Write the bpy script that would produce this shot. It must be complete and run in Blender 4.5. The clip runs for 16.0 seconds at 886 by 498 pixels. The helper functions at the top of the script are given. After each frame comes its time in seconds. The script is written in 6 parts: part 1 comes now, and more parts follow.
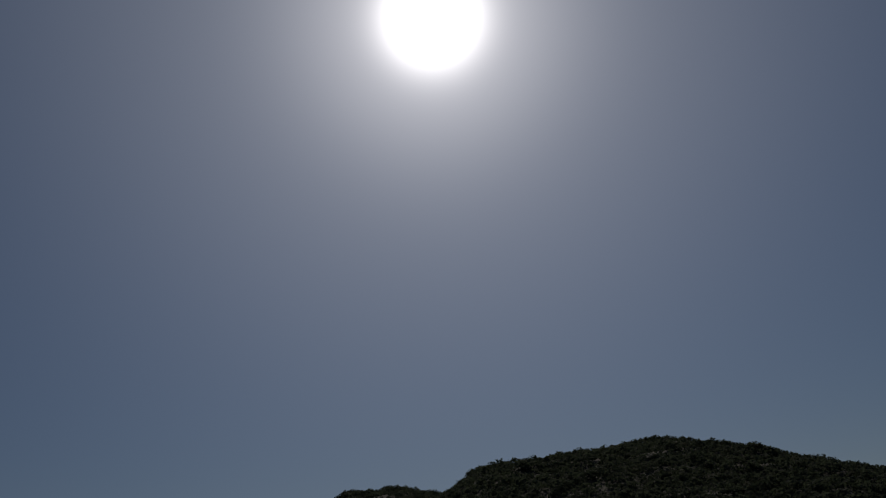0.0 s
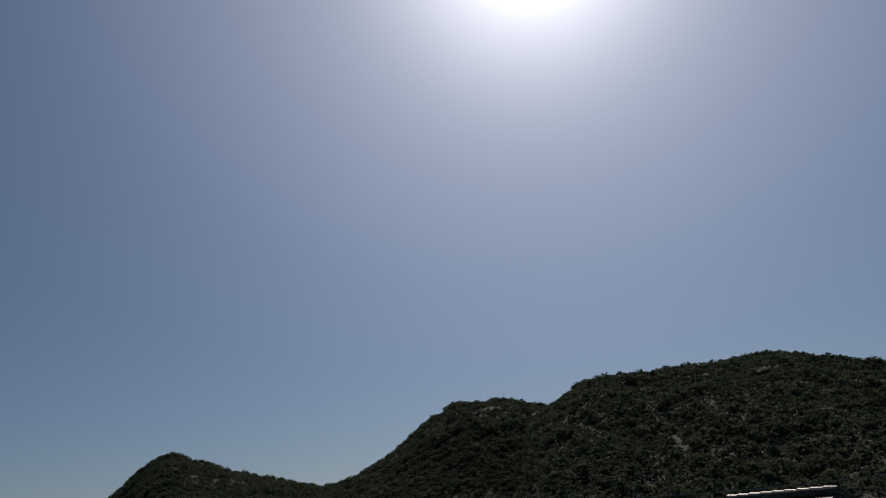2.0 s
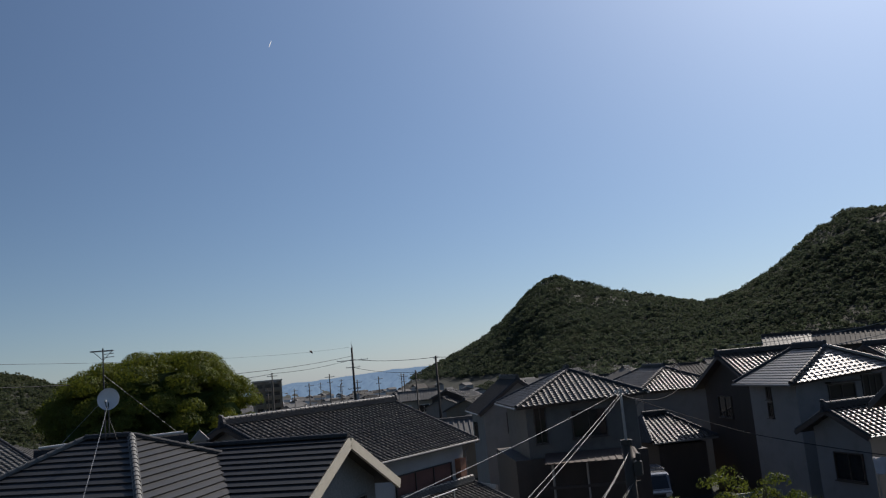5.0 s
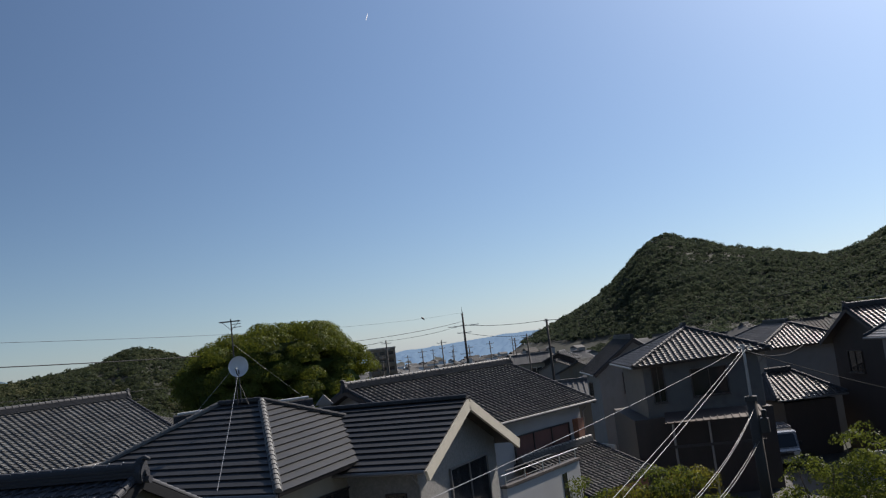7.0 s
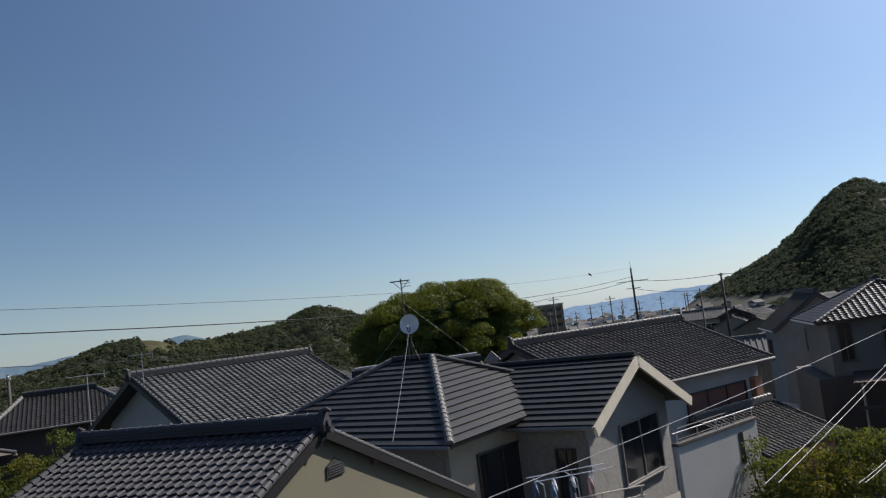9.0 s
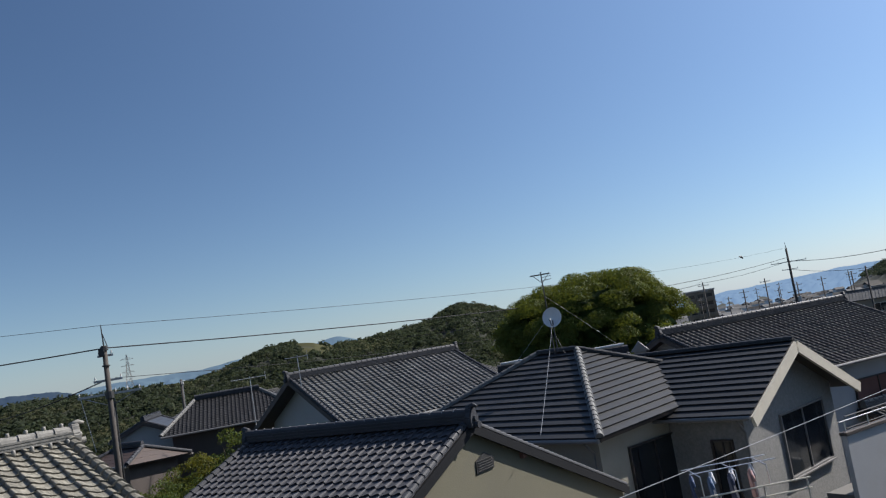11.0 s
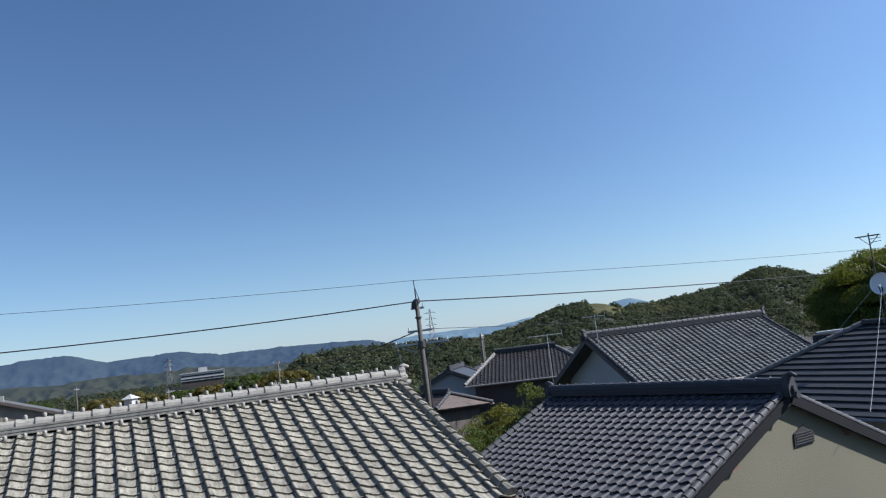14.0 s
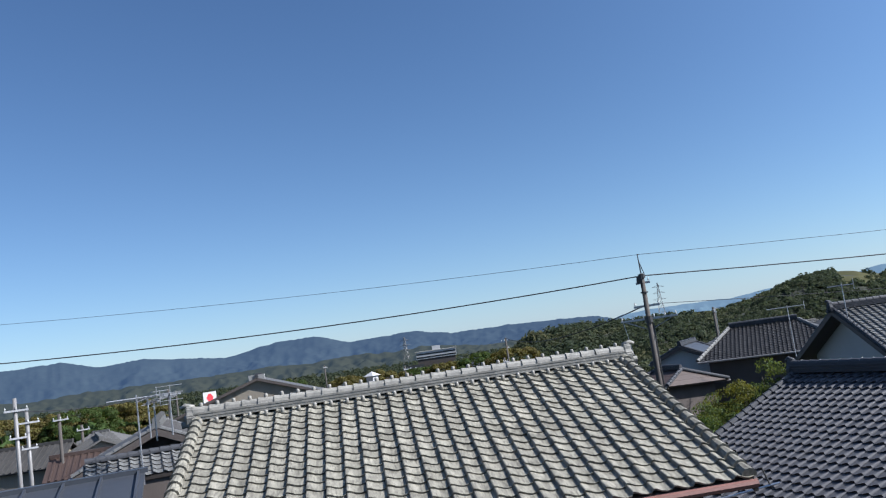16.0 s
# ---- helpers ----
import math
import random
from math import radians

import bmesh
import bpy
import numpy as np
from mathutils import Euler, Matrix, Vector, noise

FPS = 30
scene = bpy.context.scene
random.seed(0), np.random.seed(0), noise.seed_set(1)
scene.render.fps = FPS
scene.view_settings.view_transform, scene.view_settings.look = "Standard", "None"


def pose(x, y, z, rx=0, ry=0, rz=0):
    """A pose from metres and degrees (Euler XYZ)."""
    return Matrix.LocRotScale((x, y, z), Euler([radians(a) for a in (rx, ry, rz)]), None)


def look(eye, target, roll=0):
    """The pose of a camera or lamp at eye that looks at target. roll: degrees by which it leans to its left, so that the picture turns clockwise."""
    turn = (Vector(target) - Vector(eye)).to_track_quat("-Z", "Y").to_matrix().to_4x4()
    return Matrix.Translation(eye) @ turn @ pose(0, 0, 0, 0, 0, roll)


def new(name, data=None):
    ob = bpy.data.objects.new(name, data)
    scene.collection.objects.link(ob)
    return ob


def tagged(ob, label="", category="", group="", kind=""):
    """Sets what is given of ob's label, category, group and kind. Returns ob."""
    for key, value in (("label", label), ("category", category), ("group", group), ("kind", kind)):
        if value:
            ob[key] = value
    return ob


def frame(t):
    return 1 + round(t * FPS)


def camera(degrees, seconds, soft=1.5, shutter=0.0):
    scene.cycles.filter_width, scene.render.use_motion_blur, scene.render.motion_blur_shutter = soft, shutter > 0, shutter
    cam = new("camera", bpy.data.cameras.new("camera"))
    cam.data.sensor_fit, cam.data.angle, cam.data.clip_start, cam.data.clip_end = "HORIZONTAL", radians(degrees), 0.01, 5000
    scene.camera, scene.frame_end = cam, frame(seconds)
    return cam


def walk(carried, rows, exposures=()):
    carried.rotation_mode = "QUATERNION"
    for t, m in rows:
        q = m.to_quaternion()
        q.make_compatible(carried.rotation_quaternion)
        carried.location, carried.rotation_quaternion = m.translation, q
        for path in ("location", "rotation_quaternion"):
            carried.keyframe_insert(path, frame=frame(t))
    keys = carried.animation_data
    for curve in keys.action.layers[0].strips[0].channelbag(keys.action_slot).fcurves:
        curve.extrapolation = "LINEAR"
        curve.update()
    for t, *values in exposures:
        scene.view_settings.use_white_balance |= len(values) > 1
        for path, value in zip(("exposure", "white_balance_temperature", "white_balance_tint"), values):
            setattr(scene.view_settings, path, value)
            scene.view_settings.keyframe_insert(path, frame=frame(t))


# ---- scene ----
cam = camera(56.90, 16.0, soft=1.2)
PATH = [
    (0.0, pose(0.057, 0.085, 8.253, 113.426, 6.674, -43.623)),
    (0.5, pose(0.060, 0.089, 8.256, 111.487, 5.853, -40.789)),
    (1.0, pose(0.069, 0.100, 8.262, 110.270, 5.607, -39.828)),
    (1.5, pose(0.076, 0.110, 8.271, 109.880, 5.519, -38.882)),
    (2.0, pose(0.082, 0.119, 8.282, 108.318, 5.178, -36.490)),
    (2.5, pose(0.089, 0.130, 8.296, 106.398, 5.120, -34.215)),
    (3.0, pose(0.102, 0.148, 8.317, 104.958, 4.700, -30.852)),
    (3.5, pose(0.141, 0.139, 8.316, 103.288, 4.633, -25.786)),
    (4.0, pose(0.152, 0.128, 8.317, 101.172, 4.964, -21.769)),
    (4.5, pose(0.155, 0.078, 8.292, 99.491, 5.160, -15.775)),
    (5.0, pose(0.176, 0.054, 8.275, 98.318, 5.216, -10.666)),
    (5.2, pose(0.161, 0.043, 8.275, 97.938, 5.094, -9.320)),
    (7.3, pose(0.010, 0.049, 8.190, 96.729, 6.746, -2.486)),
    (7.5, pose(0.013, 0.033, 8.206, 96.780, 6.571, -2.108)),
    (8.0, pose(-0.002, 0.002, 8.199, 96.734, 6.221, 0.645)),
    (8.5, pose(0.043, -0.028, 8.220, 95.807, 6.391, 5.355)),
    (8.7, pose(0.065, -0.051, 8.218, 95.160, 6.727, 7.029)),
    (10.8, pose(0.180, -0.123, 8.200, 96.007, 9.128, 16.308)),
    (11.0, pose(0.181, -0.123, 8.217, 96.195, 9.424, 18.984)),
    (11.5, pose(0.194, -0.189, 8.208, 96.250, 9.804, 25.419)),
    (12.0, pose(0.175, -0.183, 8.207, 96.573, 9.201, 28.461)),
    (12.5, pose(0.150, -0.208, 8.217, 97.209, 8.361, 30.661)),
    (13.0, pose(0.119, -0.257, 8.206, 96.828, 7.857, 32.774)),
    (13.5, pose(0.056, -0.311, 8.205, 96.367, 7.416, 35.484)),
    (14.0, pose(-0.021, -0.324, 8.214, 96.370, 6.999, 39.217)),
    (14.5, pose(-0.080, -0.318, 8.211, 96.695, 6.785, 43.054)),
    (15.0, pose(-0.007, -0.348, 8.209, 97.350, 6.512, 47.455)),
    (15.5, pose(0.038, -0.330, 8.214, 97.442, 6.953, 51.698)),
    (16.0, pose(0.080, -0.330, 8.219, 96.842, 7.961, 55.057)),
]
EXPO = [(0.0, -1.95, 6950, 16), (0.5, -1.55, 6950, 16), (1.5, -1.02, 6950, 16), (2.0, -0.92, 6900, 16), (2.5, -0.6, 6850, 16), (3.5, -0.5, 6800, 15), (4.0, -0.26, 6800, 15), (5.0, 0.06, 6800, 14), (8.5, 0.5, 6800, 14), (11.0, 0.62, 6450, 13), (12.0, 0.84, 6320, 13), (12.5, 0.9, 6250, 13), (16.0, 1.08, 5950, 12)]
SKY_DUST, SKY_STRENGTH, SUN_STRENGTH = 0.35, 0.048, 4.7
SKY_TINT = (0.91, 1.0, 1.07)
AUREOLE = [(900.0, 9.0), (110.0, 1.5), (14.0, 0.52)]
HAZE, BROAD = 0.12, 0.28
walk(cam, PATH, EXPO)

# ------------------------------------------------------------ light and sky
SUN_AZ, SUN_EL = 48.1, 39.0      # degrees, from +y towards +x, and above the horizon


def from_az(az, d, z=0.0):
    a = radians(az)
    return Vector((math.sin(a) * d, math.cos(a) * d, z))


SUN_DIR = from_az(SUN_AZ, math.cos(radians(SUN_EL)), math.sin(radians(SUN_EL)))
world = bpy.data.worlds.new("sky")
scene.world = world
world.use_nodes = True
wn, wl = world.node_tree.nodes, world.node_tree.links
wn.clear()
sky = wn.new("ShaderNodeTexSky")
sky.sky_type = "NISHITA"
sky.sun_disc = False
sky.sun_elevation, sky.sun_rotation = radians(SUN_EL), radians(SUN_AZ)
sky.altitude, sky.air_density, sky.dust_density, sky.ozone_density = 40, 1.0, SKY_DUST, 4.5
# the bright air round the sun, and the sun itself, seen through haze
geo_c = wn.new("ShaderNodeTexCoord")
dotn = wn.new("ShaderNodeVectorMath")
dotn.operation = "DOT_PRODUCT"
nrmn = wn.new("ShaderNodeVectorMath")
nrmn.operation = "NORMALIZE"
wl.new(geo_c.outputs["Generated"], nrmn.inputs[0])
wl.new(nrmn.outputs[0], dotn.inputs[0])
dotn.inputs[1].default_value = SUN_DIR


def wmath(op, a, b=None):
    n = wn.new("ShaderNodeMath")
    n.operation = op
    for i, s in enumerate((a, b)):
        if s is None:
            continue
        if isinstance(s, (int, float)):
            n.inputs[i].default_value = s
        else:
            wl.new(s, n.inputs[i])
    return n.outputs[0]


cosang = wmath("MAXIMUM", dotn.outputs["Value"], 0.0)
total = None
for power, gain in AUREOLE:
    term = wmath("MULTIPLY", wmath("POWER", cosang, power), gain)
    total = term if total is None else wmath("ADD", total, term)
bg = wn.new("ShaderNodeBackground")
bg.inputs["Strength"].default_value = SKY_STRENGTH
tint = wn.new("ShaderNodeVectorMath")
tint.operation = "MULTIPLY"
tint.inputs[1].default_value = SKY_TINT
wl.new(sky.outputs["Color"], tint.inputs[0])
wl.new(tint.outputs[0], bg.inputs["Color"])
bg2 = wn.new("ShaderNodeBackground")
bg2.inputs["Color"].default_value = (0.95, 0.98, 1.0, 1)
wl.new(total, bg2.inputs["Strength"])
# pale haze low over the horizon
sep = wn.new("ShaderNodeSeparateXYZ")
wl.new(nrmn.outputs[0], sep.inputs[0])
low = wmath("POWER", wmath("SUBTRACT", 1.0, wmath("MINIMUM", wmath("ABSOLUTE", sep.outputs["Z"]), 1.0)), 9.0)
bg3 = wn.new("ShaderNodeBackground")
bg3.inputs["Color"].default_value = (0.42, 0.64, 1.0, 1)
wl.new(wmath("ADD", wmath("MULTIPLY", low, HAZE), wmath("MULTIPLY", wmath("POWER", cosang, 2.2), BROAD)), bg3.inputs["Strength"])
hazed = wn.new("ShaderNodeAddShader")
wl.new(bg.outputs[0], hazed.inputs[0])
wl.new(bg3.outputs[0], hazed.inputs[1])
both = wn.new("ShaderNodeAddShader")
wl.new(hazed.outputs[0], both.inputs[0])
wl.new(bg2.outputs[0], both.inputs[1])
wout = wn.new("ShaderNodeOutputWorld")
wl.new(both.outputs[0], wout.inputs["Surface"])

sun = new("sun", bpy.data.lights.new("sun", "SUN"))
sun.data.energy, sun.data.angle, sun.data.color = SUN_STRENGTH, radians(0.53), (1.0, 0.95, 0.87)
sun.matrix_world = look(SUN_DIR * 50, (0, 0, 0))


# ------------------------------------------------------------ materials
def mat(name, base, rough=0.7, metal=0.0, var=0.25, scale=3.0, fine=40.0, bump=0.15, stain=None, stain_amt=0.0,
        per_object=0.0, per_island=0.0, coat=0.0, spec=0.5, stretch=(1, 1, 1)):
    """Noise-varied surface: broad patches, fine grain, a stain colour with its own shape, and relief."""
    m = bpy.data.materials.new(name)
    m.use_nodes = True
    nd, lk = m.node_tree.nodes, m.node_tree.links
    b = nd["Principled BSDF"]
    tc = nd.new("ShaderNodeTexCoord")
    mp = nd.new("ShaderNodeMapping")
    mp.inputs["Scale"].default_value = stretch
    lk.new(tc.outputs["Object"], mp.inputs["Vector"])
    oi = nd.new("ShaderNodeObjectInfo")
    if per_object:
        shift = nd.new("ShaderNodeVectorMath")
        shift.operation = "MULTIPLY"
        lk.new(oi.outputs["Random"], shift.inputs[0])
        shift.inputs[1].default_value = (61, 47, 83)
        lk.new(shift.outputs[0], mp.inputs["Location"])
    n1 = nd.new("ShaderNodeTexNoise")
    n1.inputs["Scale"].default_value, n1.inputs["Detail"].default_value = scale, 5
    n2 = nd.new("ShaderNodeTexNoise")
    n2.inputs["Scale"].default_value, n2.inputs["Detail"].default_value = fine, 3
    for n in (n1, n2):
        lk.new(mp.outputs[0], n.inputs["Vector"])

    def math_n(op, a, b2):
        q = nd.new("ShaderNodeMath")
        q.operation = op
        for i, s in enumerate((a, b2)):
            if isinstance(s, (int, float)):
                q.inputs[i].default_value = s
            else:
                lk.new(s, q.inputs[i])
        return q.outputs[0]

    mixn = math_n("ADD", math_n("MULTIPLY", n1.outputs["Fac"], 0.65), math_n("MULTIPLY", n2.outputs["Fac"], 0.35))
    fac = math_n("ADD", math_n("MULTIPLY", math_n("SUBTRACT", mixn, 0.5), 4.0 * var), 1.0)
    if per_object:
        fac = math_n("MULTIPLY", fac, math_n("ADD", math_n("MULTIPLY", oi.outputs["Random"], per_object), 1 - per_object / 2))
    if per_island:
        gi = nd.new("ShaderNodeNewGeometry")
        fac = math_n("MULTIPLY", fac, math_n("ADD", math_n("MULTIPLY", gi.outputs["Random Per Island"], per_island), 1 - per_island / 2))
    hsv = nd.new("ShaderNodeHueSaturation")
    hsv.inputs["Color"].default_value = (*base, 1)
    lk.new(fac, hsv.inputs["Value"])
    if per_island:
        lk.new(math_n("ADD", math_n("MULTIPLY", gi.outputs["Random Per Island"], 0.06), 0.47), hsv.inputs["Hue"])
    col = hsv.outputs[0]
    if stain:
        n3 = nd.new("ShaderNodeTexNoise")
        n3.inputs["Scale"].default_value, n3.inputs["Detail"].default_value = scale * 2.3, 7
        lk.new(mp.outputs[0], n3.inputs["Vector"])
        ramp = nd.new("ShaderNodeMapRange")
        ramp.inputs["From Min"].default_value, ramp.inputs["From Max"].default_value = 0.52, 0.68
        ramp.inputs["To Max"].default_value = stain_amt
        lk.new(n3.outputs["Fac"], ramp.inputs["Value"])
        mx = nd.new("ShaderNodeMix")
        mx.data_type = "RGBA"
        lk.new(ramp.outputs[0], mx.inputs["Factor"])
        lk.new(col, mx.inputs["A"])
        mx.inputs["B"].default_value = (*stain, 1)
        col = mx.outputs["Result"]
    lk.new(col, b.inputs["Base Color"])
    b.inputs["Metallic"].default_value, b.inputs["Specular IOR Level"].default_value = metal, spec
    b.inputs["Coat Weight"].default_value = coat
    lk.new(math_n("ADD", math_n("MULTIPLY", math_n("SUBTRACT", mixn, 0.5), 0.3), rough), b.inputs["Roughness"])
    if bump:
        bp = nd.new("ShaderNodeBump")
        bp.inputs["Strength"].default_value, bp.inputs["Distance"].default_value = bump, 0.02
        lk.new(n2.outputs["Fac"], bp.inputs["Height"])
        lk.new(bp.outputs[0], b.inputs["Normal"])
    return m


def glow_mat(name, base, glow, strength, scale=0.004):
    """Far land through miles of air: its own colour, with the light that the air adds painted in as emission."""
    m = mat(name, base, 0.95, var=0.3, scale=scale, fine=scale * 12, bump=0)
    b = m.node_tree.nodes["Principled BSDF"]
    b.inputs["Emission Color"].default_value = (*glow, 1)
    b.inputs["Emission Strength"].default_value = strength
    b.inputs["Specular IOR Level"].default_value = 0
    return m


M_TILE_SILVER = mat("weathered silver clay tile", (0.19, 0.179, 0.147), 0.65, var=0.65, scale=3.6, fine=16, stain=(0.075, 0.07, 0.058), stain_amt=0.75, spec=0.15, per_object=0.3, stretch=(3.2, 0.7, 1))
M_TILE_BLUE = mat("blue-grey smoked clay tile", (0.07, 0.071, 0.079), 0.55, spec=0.12, var=0.15, scale=1.5, fine=30, per_object=0.2, bump=0.08)
M_TILE_GREY = mat("grey smoked clay tile", (0.115, 0.115, 0.112), 0.42, spec=0.25, var=0.25, scale=1.0, fine=18, per_island=0.35)
M_TILE_DARK = mat("dark brown-grey clay tile", (0.085, 0.08, 0.075), 0.5, spec=0.2, var=0.25, scale=1.0, fine=18, per_island=0.35)
M_TILE_MID = mat("mid grey glossy clay tile", (0.055, 0.053, 0.052), 0.4, spec=0.3, var=0.2, scale=1.0, fine=18, per_island=0.3)
M_TILE_SHINE = mat("sun-glazed grey clay tile", (0.06, 0.057, 0.055), 0.42, spec=0.9, var=0.2, scale=1.0, fine=18, per_island=0.3)
M_TILE_OLD = mat("old black clay tile", (0.026, 0.026, 0.028), 0.6, spec=0.12, var=0.3, scale=1.0, fine=18, per_island=0.4)
M_TILE_BROWN = mat("rusty brown roof sheet", (0.045, 0.028, 0.022), 0.6, var=0.3, scale=1.5, fine=20)
M_FLAT = mat("charcoal flat roof tile", (0.027, 0.027, 0.028), 0.5, spec=0.3, var=0.2, scale=2.0, fine=25, per_object=0.25)
M_FLAT_LIGHT = mat("pale cement roof slate", (0.06, 0.054, 0.048), 0.5, spec=0.22, var=0.2, scale=1.2, fine=20, per_object=0.2)
M_METAL_ROOF = mat("blue-grey painted metal roof", (0.032, 0.036, 0.044), 0.5, var=0.12, scale=0.8, fine=8, bump=0.03)
M_RIDGE_LIGHT = mat("mortared grey ridge tile", (0.21, 0.2, 0.175), 0.6, var=0.35, scale=4, fine=40, stain=(0.10, 0.10, 0.09), stain_amt=0.6)
M_RIDGE_DARK = mat("smoked ridge tile", (0.042, 0.044, 0.05), 0.6, spec=0.25, var=0.2, scale=4, fine=40)
M_HIP = mat("pale grey hip tile", (0.115, 0.115, 0.11), 0.6, var=0.2, scale=4, fine=40)
# two mortar walls with the shade of the lane-side fronts put into their colour
M_WALL_SHADE = mat("grey-beige mortar wall darkened for shade", (0.135, 0.13, 0.12), 0.85, var=0.15, scale=0.8, fine=30, stain=(0.08, 0.075, 0.07), stain_amt=0.4)
M_WALL_SHADE2 = mat("white mortar wall darkened for shade", (0.22, 0.22, 0.222), 0.85, var=0.12, scale=0.8, fine=30, stain=(0.17, 0.165, 0.16), stain_amt=0.4)
# gable wall colour taken down in place of the shade that falls on it
M_WALL_YELLOW = mat("yellow mortar wall darkened for shade", (0.112, 0.104, 0.07), 0.85, var=0.12, scale=0.9, fine=30, stain=(0.105, 0.098, 0.075), stain_amt=0.35, bump=0.2)
M_MORTAR = mat("white ridge plaster", (0.72, 0.70, 0.66), 0.8, var=0.15, scale=8, fine=60)
M_WALL_CREAM = mat("cream mortar wall", (0.285, 0.262, 0.21), 0.85, var=0.12, scale=0.9, fine=30, stain=(0.24, 0.22, 0.17), stain_amt=0.35, bump=0.2)
M_WALL_WHITE = mat("white plaster wall", (0.37, 0.37, 0.368), 0.85, var=0.1, scale=0.8, fine=30, stain=(0.34, 0.33, 0.31), stain_amt=0.3)
M_WALL_GREY = mat("grey mortar wall", (0.20, 0.20, 0.195), 0.85, var=0.15, scale=0.8, fine=30, stain=(0.17, 0.16, 0.15), stain_amt=0.4)
M_WALL_TEXT = mat("pale textured siding", (0.22, 0.216, 0.205), 0.85, var=0.3, scale=14, fine=60, bump=0.9)
M_WALL_BROWN = mat("brown board wall", (0.05, 0.04, 0.034), 0.8, var=0.3, scale=1.2, fine=18, stretch=(1, 1, 0.15))
M_WALL_TAN = mat("tan corrugated wall", (0.19, 0.165, 0.13), 0.8, var=0.25, scale=0.6, fine=10, stain=(0.2, 0.13, 0.08), stain_amt=0.5, stretch=(1, 1, 0.2))
M_BARGE = mat("cream painted barge board", (0.52, 0.48, 0.39), 0.6, var=0.1, scale=3, fine=40)
M_BARGE_GREY = mat("grey painted barge board", (0.013, 0.014, 0.016), 0.75, spec=0.1, var=0.12, scale=3, fine=40)
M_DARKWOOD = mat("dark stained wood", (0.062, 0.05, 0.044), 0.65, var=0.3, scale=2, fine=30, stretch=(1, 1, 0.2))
M_GUTTER = mat("grey plastic gutter", (0.16, 0.155, 0.15), 0.45, var=0.1, bump=0.02)
M_FRAME = mat("bronze aluminium frame", (0.07, 0.06, 0.055), 0.4, metal=0.4, var=0.1, bump=0)
M_FRAME_LIGHT = mat("silver aluminium", (0.62, 0.63, 0.64), 0.32, metal=0.85, var=0.08, bump=0)
M_GLASS = mat("dark window glass", (0.018, 0.021, 0.024), 0.06, var=0.05, bump=0, spec=0.6)
M_SHUTTER = mat("red-brown shutter", (0.15, 0.065, 0.05), 0.6, var=0.2, scale=2, fine=30)
M_BRICK = mat("orange-red brick", (0.34, 0.16, 0.10), 0.8, var=0.3, scale=6, fine=40)
M_CONCRETE = mat("weathered concrete", (0.36, 0.345, 0.32), 0.85, var=0.25, scale=1.5, fine=30, stain=(0.18, 0.17, 0.15), stain_amt=0.5, stretch=(1, 1, 0.3))
M_POLE = mat("concrete utility pole", (0.055, 0.048, 0.042), 0.85, var=0.2, scale=2, fine=40, stretch=(1, 1, 0.2))
M_DARK_METAL = mat("dark line fitting", (0.05, 0.05, 0.05), 0.5, metal=0.5, var=0.1, bump=0)
M_INSUL = mat("white porcelain insulator", (0.5, 0.5, 0.48), 0.25, var=0.05, bump=0)
M_WIRE = mat("black cable", (0.03, 0.03, 0.033), 0.7, spec=0.1, var=0.1, bump=0)
M_WIRE_LIGHT = mat("grey service cable", (0.34, 0.34, 0.34), 0.35, metal=0.4, var=0.1, bump=0)
M_GALV = mat("galvanised steel", (0.36, 0.36, 0.37), 0.42, metal=0.7, var=0.15, scale=8, bump=0.03)
M_ALU = mat("weathered aluminium tube", (0.5, 0.5, 0.5), 0.4, metal=0.5, var=0.1, bump=0)
M_FAR_DARK = mat("far dark roof tile", (0.05, 0.048, 0.046), 0.75, spec=0.15, var=0.3, scale=1.0, fine=8)
M_FAR_GREY = mat("far grey roof tile", (0.095, 0.093, 0.09), 0.75, spec=0.15, var=0.3, scale=1.0, fine=8)
M_FAR_PALE = mat("far pale roof sheet", (0.115, 0.115, 0.115), 0.75, spec=0.15, var=0.3, scale=1.0, fine=8)
M_DISH = mat("white painted dish", (0.62, 0.63, 0.64), 0.45, var=0.08, scale=4, bump=0.02)
M_ASPHALT = mat("asphalt", (0.05, 0.05, 0.05), 0.9, var=0.25, scale=0.4, fine=25)
M_TRUNK = mat("brown bark", (0.09, 0.07, 0.05), 0.9, var=0.4, scale=4, fine=25, stretch=(1, 1, 0.3))


def leaf_mat(name, base, var=0.5, rough=0.55, trans=0.35, scale=0.5, fine=6.0, stain=None, amt=0.0, through_col=(2.2, 2.0, 0.9)):
    m = mat(name, base, rough, var=0.35, scale=scale, fine=fine, stain=stain, stain_amt=amt, bump=0, per_island=var, spec=0.06)
    nd, lk = m.node_tree.nodes, m.node_tree.links
    b = nd["Principled BSDF"]
    tr = nd.new("ShaderNodeBsdfTranslucent")
    tr.inputs["Color"].default_value = (base[0] * through_col[0], base[1] * through_col[1], base[2] * through_col[2], 1)
    mx = nd.new("ShaderNodeMixShader")
    mx.inputs[0].default_value = trans
    lk.new(b.outputs[0], mx.inputs[1])
    lk.new(tr.outputs[0], mx.inputs[2])
    lk.new(mx.outputs[0], nd["Material Output"].inputs["Surface"])
    return m


